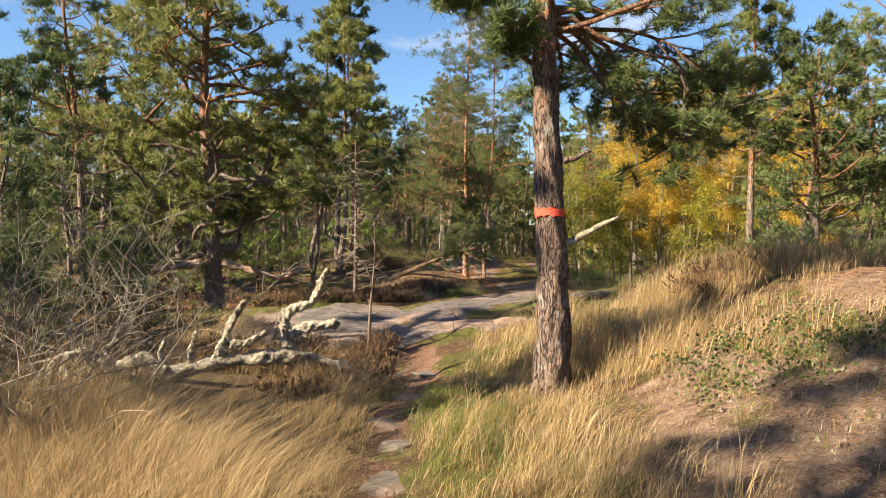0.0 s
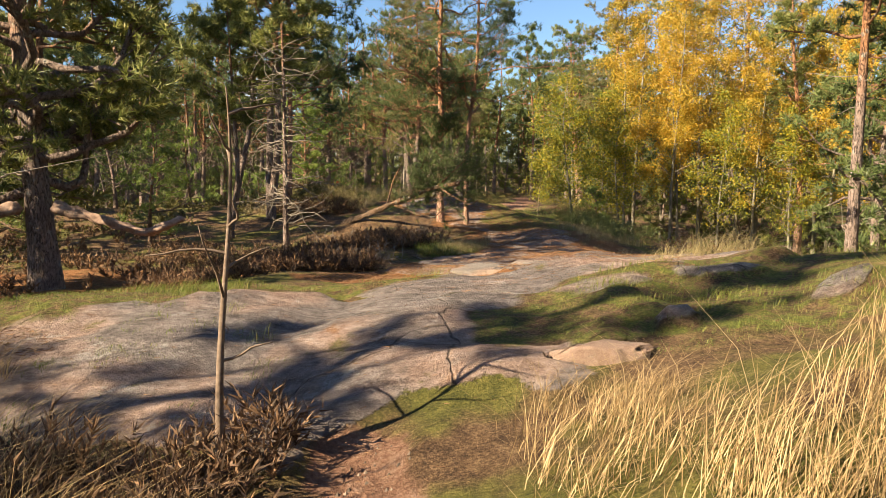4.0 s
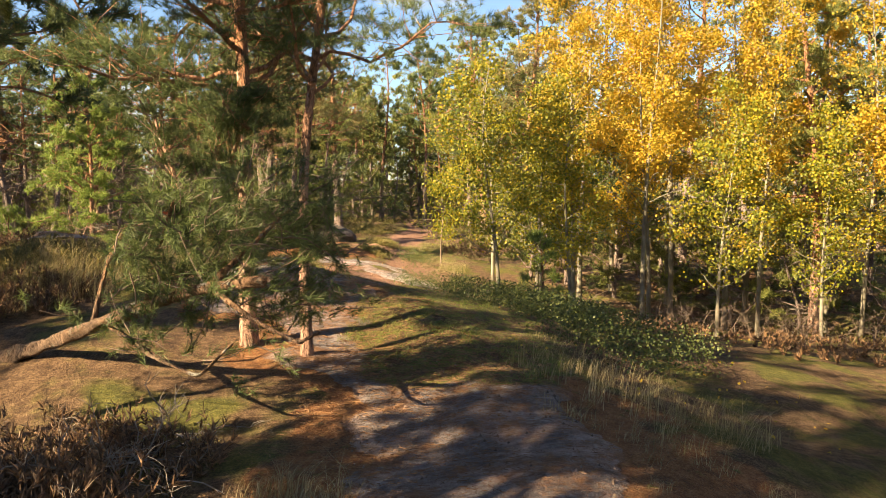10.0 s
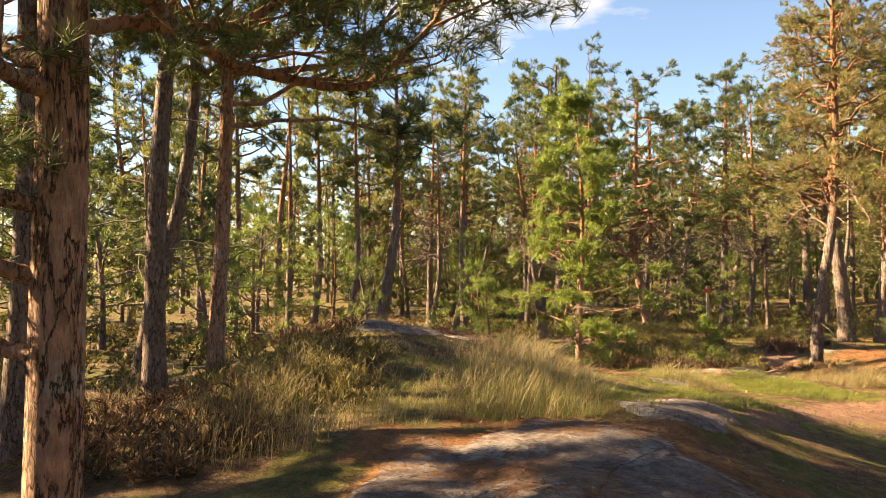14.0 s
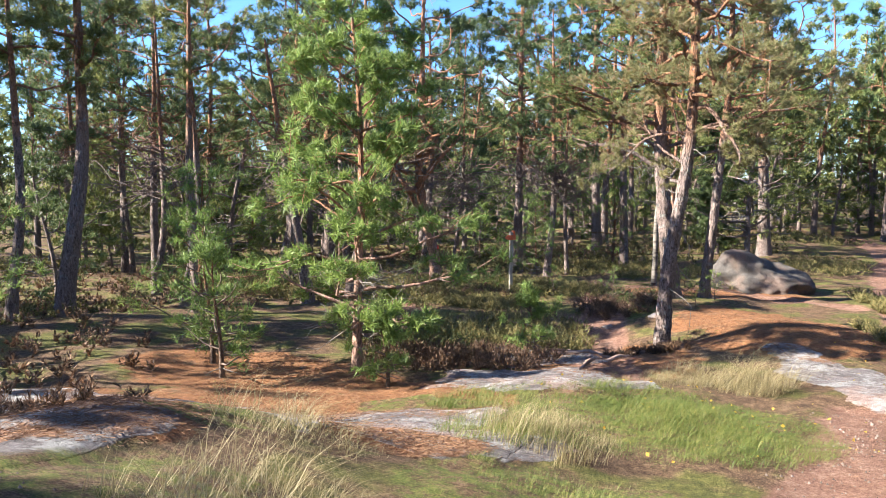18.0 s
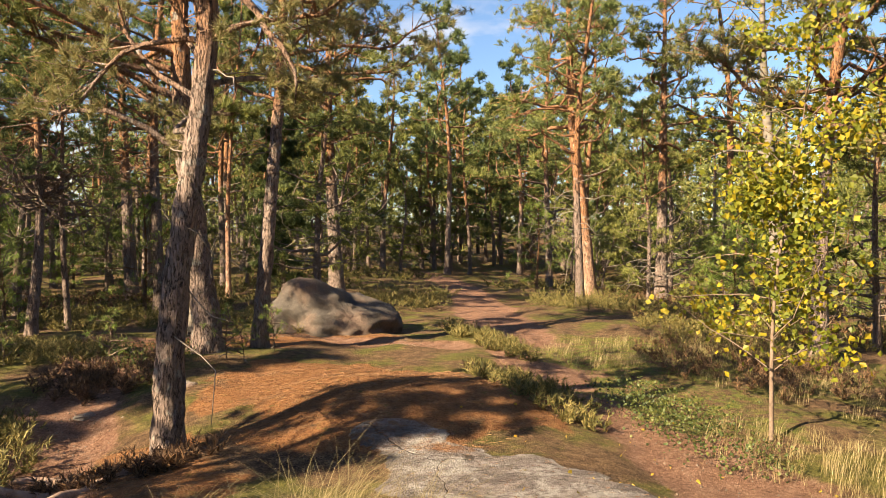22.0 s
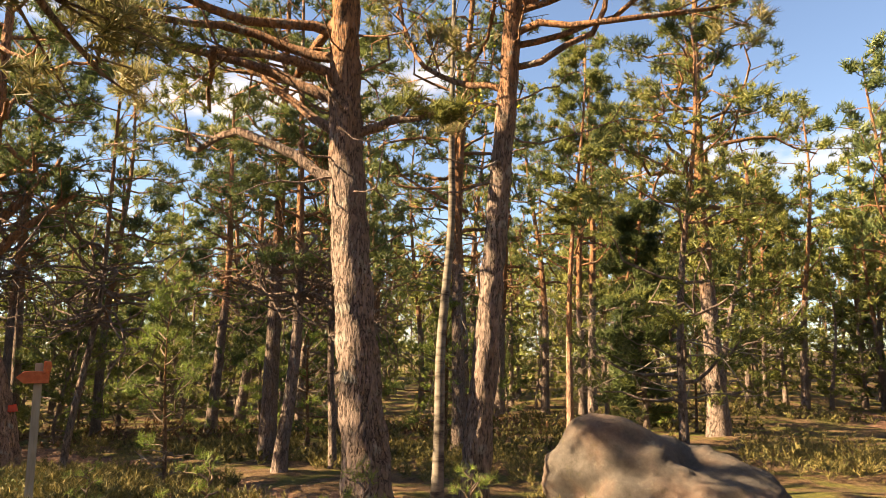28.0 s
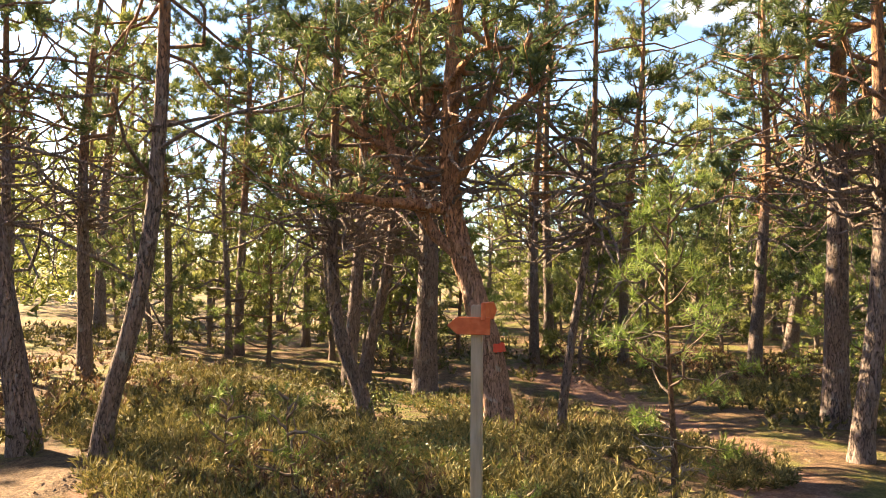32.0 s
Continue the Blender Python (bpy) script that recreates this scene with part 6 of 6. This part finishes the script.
field("dry_grass", "tall golden dry grass", "dry grass", DRY_GRASS, (
    (2100, -2.2, -4.9, 2.3, 1.9, 0, 0.6, 1.0), (420, -1.0, -3.5, 0.9, 1.5, 0, 0.4, 1.0), (420, -2.6, -0.5, 2.0, 0.7, 0, 0.4, 0.9), (200, -3.4, 0.9, 1.2, 0.8, 0, 0.3, 0.9), (460, 1.7, -1.8, 0.9, 1.5, 0, 0.42, 0.8), (700, 3.8, 0.2, 1.6, 1.4, 0, 0.55, 0.7), (800, 6.0, 1.0, 2.2, 2.4, 0, 0.6, 0.7), (260, 1.6, -5.2, 0.5, 1.9, 8, 0.36, 0.9), (150, 3.4, -4.6, 1.4, 2.0, 0, 0.22, 0.9)) + ((130, 1.0, -4.6, 0.5, 1.5, 10, 0.32, 0.8), (120, -0.7, -2.3, 0.5, 0.9, 0, 0.3, 0.9), (110, -1.6, -0.4, 1.2, 0.8, 0, 0.35, 0.9), (130, 2.4, -2.6, 1.1, 1.4, 0, 0.36, 0.8), (150, 0.85, -2.0, 0.4, 1.6, 4, 0.24, 1.0), (90, -0.4, -3.6, 0.35, 1.6, 4, 0.26, 1.0), (60, 0.95, 0.0, 0.4, 0.6, 0, 0.26, 1.0), (160, 3.2, -1.2, 1.1, 1.0, 0, 0.45, 0.7)), tufted, 51)
field("pale_grass", "thin pale seeding grass", "grass", PALE_GRASS, (
    (120, 3.6, 6.9, 1.2, 0.6, 0, 0.36, 1.0), (150, 4.2, 8.6, 1.2, 1.8, 0, 0.3, 1.0), (130, 0.0, 10.0, 0.5, 0.9, 0, 0.4, 0.6), (170, -3.4, 16.6, 0.9, 1.0, 0, 0.4, 0.5), (230, -2.6, 18.2, 1.2, 1.4, 30, 0.4, 0.7), (230, -2.0, 28.5, 1.0, 0.6, 0, 0.4, 1.0),
    (120, -3.2, 24.6, 0.6, 0.8, 0, 0.35, 0.6), (110, 3.2, 36.0, 1.4, 1.6, 0, 0.3, 0.6), (140, 2.6, 12.5, 0.8, 2.5, 0, 0.28, 0.6)) + ((90, 2.8, 20.0, 0.7, 2.5, 0, 0.25, 0.6), (120, 2.7, 30.4, 0.9, 1.5, 0, 0.3, 0.6), (130, -3.4, 9.2, 1.6, 1.4, 0, 0.3, 0.6), (100, 4.6, 33.8, 1.2, 2.0, 0, 0.3, 0.6), (120, -5.0, 16.6, 1.2, 0.8, 0, 0.35, 0.6), (90, -3.7, 20.9, 0.7, 0.9, 20, 0.34, 1.0), (50, -4.6, 22.6, 0.6, 0.6, 0, 0.3, 1.0), (40, -5.0, 19.4, 0.7, 0.4, 0, 0.2, 1.0)), tufted, 52)
field("green_grass", "short green grass", "grass", GREEN_GRASS, (
    (420, -2.3, 3.9, 2.5, 0.8, 8, 0.1, 0.9), (420, 2.5, 2.2, 1.9, 1.2, 20, 0.07, 0.9), (2000, -2.3, 26.0, 1.6, 1.5, 0, 0.09, 1.1), (360, -2.2, 18.4, 1.2, 1.0, 0, 0.16, 0.9), (360, 1.4, 14.6, 1.2, 2.4, 0, 0.1, 0.9), (200, 0.9, -4.0, 0.6, 2.4, 8, 0.2, 0.9), (260, -0.25, 9.7, 0.55, 0.9, 0, 0.2, 0.8), (220, 3.2, 35.6, 1.6, 2.0, 0, 0.14, 0.9), (500, -1.9, 21.0, 1.2, 1.2, 0, 0.09, 0.9)) + ((200, -4.2, 26.3, 0.9, 0.5, 20, 0.15, 0.9), (120, -3.6, 24.6, 0.7, 0.7, 20, 0.2, 0.9), (160, -3.0, 1.2, 2.2, 1.6, 0, 0.1, 0.9), (180, 0.2, 22.0, 0.9, 1.8, 0, 0.09, 0.9), (140, 3.0, -4.2, 0.8, 1.0, 0, 0.16, 0.9), (160, -2.7, 22.9, 1.1, 0.8, 20, 0.08, 0.9), (170, 0.65, -2.4, 0.35, 1.6, 4, 0.17, 0.9), (80, -0.35, -1.6, 0.3, 1.0, 4, 0.15, 0.9)), tufted, 53)
field("brown_heather", "autumn-brown heather", "heather", HEATHER_BROWN, (
    (150, -1.9, 7.2, 0.9, 0.6, 8, 0.3), (190, -1.3, 10.2, 0.8, 0.8, 0, 0.36), (200, -2.6, 9.4, 1.6, 1.2, 0, 0.34), (150, -1.6, 11.2, 1.3, 0.9, 0, 0.3), (130, -4.6, 9.8, 1.4, 1.6, 0, 0.34), (120, -3.9, 16.0, 1.1, 0.8, 0, 0.34), (100, -6.0, 28.6, 1.5, 0.8, 0, 0.34), (80, -3.3, 30.8, 0.8, 0.4, 0, 0.2), (120, 4.6, 34.8, 1.6, 2.2, 0, 0.3)) + ((70, -3.0, 6.2, 1.0, 0.4, 0, 0.28), (110, -4.4, 34.6, 0.9, 1.0, 0, 0.28), (120, -8.6, 35.0, 1.8, 1.0, 0, 0.24), (120, -5.6, 29.4, 1.2, 0.8, 0, 0.3), (100, -11.0, 39.2, 2.0, 1.0, 0, 0.26), (90, 3.4, -0.2, 0.5, 0.5, 0, 0.4), (150, -1.7, -0.5, 1.0, 0.6, 0, 0.34), (60, -0.75, -0.1, 0.4, 0.6, 0, 0.3), (120, -0.8, -1.5, 0.6, 1.2, 0, 0.28)) + ((90, -4.6, 1.0, 1.2, 1.6, 0, 0.35), (60, -3.6, -1.0, 0.8, 0.8, 0, 0.3), (40, -5.2, 18.7, 0.7, 0.4, 0, 0.2), (26, -6.2, 21.4, 0.5, 0.8, 0, 0.18), (30, -7.2, 22.6, 1.0, 0.6, 0, 0.22)), bushy, 54)
field("green_heather", "olive green heather and crowberry", "heather", HEATHER_GREEN, (
    (300, -6.4, 36.4, 1.7, 1.3, 0, 0.28), (320, -9.0, 34.4, 2.0, 0.9, 0, 0.26), (260, -12.6, 34.4, 2.2, 1.2, 0, 0.28), (200, -7.2, 34.2, 1.2, 0.7, 0, 0.24), (300, -8.9, 36.6, 1.8, 1.4, 0, 0.28), (260, -9.0, 39.0, 1.8, 1.0, 0, 0.28), (260, -12.2, 39.5, 2.6, 1.4, 0, 0.28), (240, -11.0, 35.6, 1.6, 1.2, 0, 0.3), (260, -12.8, 44.5, 3.0, 1.8, 0, 0.3)) + ((200, -7.0, 43.4, 2.0, 2.0, 0, 0.3), (160, 0.4, 44.8, 1.3, 2.2, 0, 0.6), (220, 5.6, 43.5, 1.9, 3.2, 0, 0.55), (240, -5.6, 31.6, 1.3, 1.4, 0, 0.4), (160, -7.6, 30.6, 1.4, 1.0, 0, 0.45),
    (160, 5.6, 37.4, 1.4, 2.4, 0, 0.35), (140, 1.0, 36.9, 0.4, 1.8, 10, 0.25), (90, 0.6, 32.8, 0.5, 1.6, 10, 0.22), (160, -4.6, 42.2, 1.6, 2.0, 0, 0.3)) + ((120, -16.0, 36.0, 2.0, 1.5, 0, 0.3), (80, -2.0, 38.6, 0.9, 0.3, 0, 0.22), (150, -4.0, 17.4, 1.0, 0.9, 0, 0.3), (130, 8.0, 41.0, 1.6, 2.4, 0, 0.4)), bushy, 55)
field("berry_shrubs", "low green berry shrubs and juniper scrub", "shrubs", BERRY_GREEN, (
    (300, 3.4, 15.6, 1.1, 2.2, 0, 0.4), (240, 3.0, 18.6, 1.2, 1.8, 0, 0.4), (200, 3.2, 21.6, 1.4, 2.0, 0, 0.4), (140, 2.2, 24.8, 1.1, 2.0, 0, 0.35), (60, 2.9, -3.6, 0.7, 0.9, 0, 0.12), (90, -7.0, 30.2, 1.6, 1.0, 0, 0.3), (60, -8.6, 36.0, 1.0, 0.8, 0, 0.25), (50, -4.2, 35.6, 0.6, 0.5, 0, 0.25), (80, 1.9, 31.6, 0.7, 1.4, 0, 0.3), (70, -13.0, 38.0, 2.0, 1.2, 0, 0.25)), leafed_low, 56)


field("forest_floor_growth", "mixed low heather and berry scrub under the trees", "undergrowth", HEATHER_GREEN, [(170, x, y, 4.5, 4.0, 0, 0.36, 30, 0.036) for x, y in ((-12, 10), (-10, 17), (-17, 20), (-18, 29), (-14, 36), (-20, 44), (-13, 50), (-5, 52), (9, 54), (13, 46), (12, 36), (-24, 34), (-8, 45), (15, 24), (13, 14), (-1, 60), (-10, 4))], bushy, 58)
field("brown_floor_growth", "autumn-brown scrub under the trees", "undergrowth", HEATHER_BROWN, [(160, x, y, 4.0, 3.5, 0, 0.3, 30, 0.03) for x, y in ((-10, 12), (-13, 25), (-16, 33), (-17, 47), (-9, 50), (11, 50), (9, 40), (8, 20), (12, 30), (-8, 7))], bushy, 59)


def strewn(rng, n, x, y, ax, ay, turn, size):
    return leaves(scatter(n, x, y, ax, ay, turn, rng, 0.012), size, rng)


def lying(rng, n, x, y, ax, ay, turn, size):
    at = scatter(n, x, y, ax, ay, turn, rng, 0.01)
    way = rng.normal(size=(n, 3)) * np.array([1, 1, 0.06])
    return needles(at, way, 1, size, size * 0.07, rng, 0.02)


field("needle_litter", "rusty fallen pine needles and twigs", "needle litter", LITTER, [(4200, *bed, 0.07) for bed in NEEDLE_BEDS] + [(900, *slab, 0.05) for slab in SLABS[:18]] + [(2600, *bank, 0.08) for bank in BANKS] + [(220, (x0 + x1) / 2, (y0 + y1) / 2, half * 1.5, abs(y1 - y0) / 2 + half, 0, 0.06) for points, half in TRAILS for (x0, y0), (x1, y1) in zip(points, points[1:]) if y1 < 44], lying, 60)
field("fallen_leaves", "fallen yellow and brown leaves", "fallen leaves", YELLOW_LEAF, ((90, -2.2, 26.5, 2.2, 2.0, 0, 0.04), (200, 6.5, 22.5, 3.0, 2.4, 0, 0.045), (90, 3.4, 14.5, 1.6, 3.0, 0, 0.04), (70, 1.0, 30.5, 1.6, 2.5, 0, 0.035), (40, -3.2, 19.6, 1.5, 1.2, 0, 0.04)), strewn, 57)


def crumbs(rng, n, x, y, ax, ay, turn, size):
    """Pebbles and crumbs of bark: squat four-sided chips lying on the ground."""
    at = scatter(n, x, y, ax, ay, turn, rng, 0.004)
    r = size * rng.uniform(0.3, 1.0, (n, 1))
    a = rng.uniform(0, 6.28, n)
    u = np.stack([np.cos(a), np.sin(a), np.zeros(n)], 1) * r
    v = np.stack([-np.sin(a), np.cos(a), np.zeros(n)], 1) * r * rng.uniform(0.5, 1.0, (n, 1))
    up = np.array([[0, 0, 1.0]]) * r * rng.uniform(0.4, 0.9, (n, 1))
    down = np.array([[0, 0, -0.01]])
    verts = np.stack([at + u + down, at + v + down, at - u + down, at - v + down, at + up], 1).reshape(-1, 3)
    k = np.arange(n)[:, None] * 5
    return verts, np.concatenate([k + [0, 1, 4], k + [1, 2, 4], k + [2, 3, 4], k + [3, 0, 4]])


PEBBLE = leafy("pebble", ((0.1, (0.045, 0.0338, 0.0263)), (0.5, (0.143, 0.109, 0.0863)), (0.9, (0.27, 0.232, 0.203))), 0.0, 0.85, 3.0)
field("pebbles", "pebbles and crumbs of bark strewn on the trail", "pebbles", PEBBLE, [(200, (x0 + x1) / 2, (y0 + y1) / 2, half * 1.2, abs(y1 - y0) / 2 + half * 0.5, 0, 0.022) for points, half in TRAILS for (x0, y0), (x1, y1) in zip(points, points[1:]) if y1 < 44]
      + [(500, 1.0, 5.6, 2.0, 1.4, 0, 0.016), (400, 1.2, 11.5, 0.9, 2.4, 0, 0.018), (500, -1.2, 19.4, 1.6, 2.0, 30, 0.018), (600, 2.9, -5.0, 1.4, 2.4, 0, 0.028), (300, -4.4, 19.6, 1.2, 1.0, 0, 0.02)], crumbs, 61)
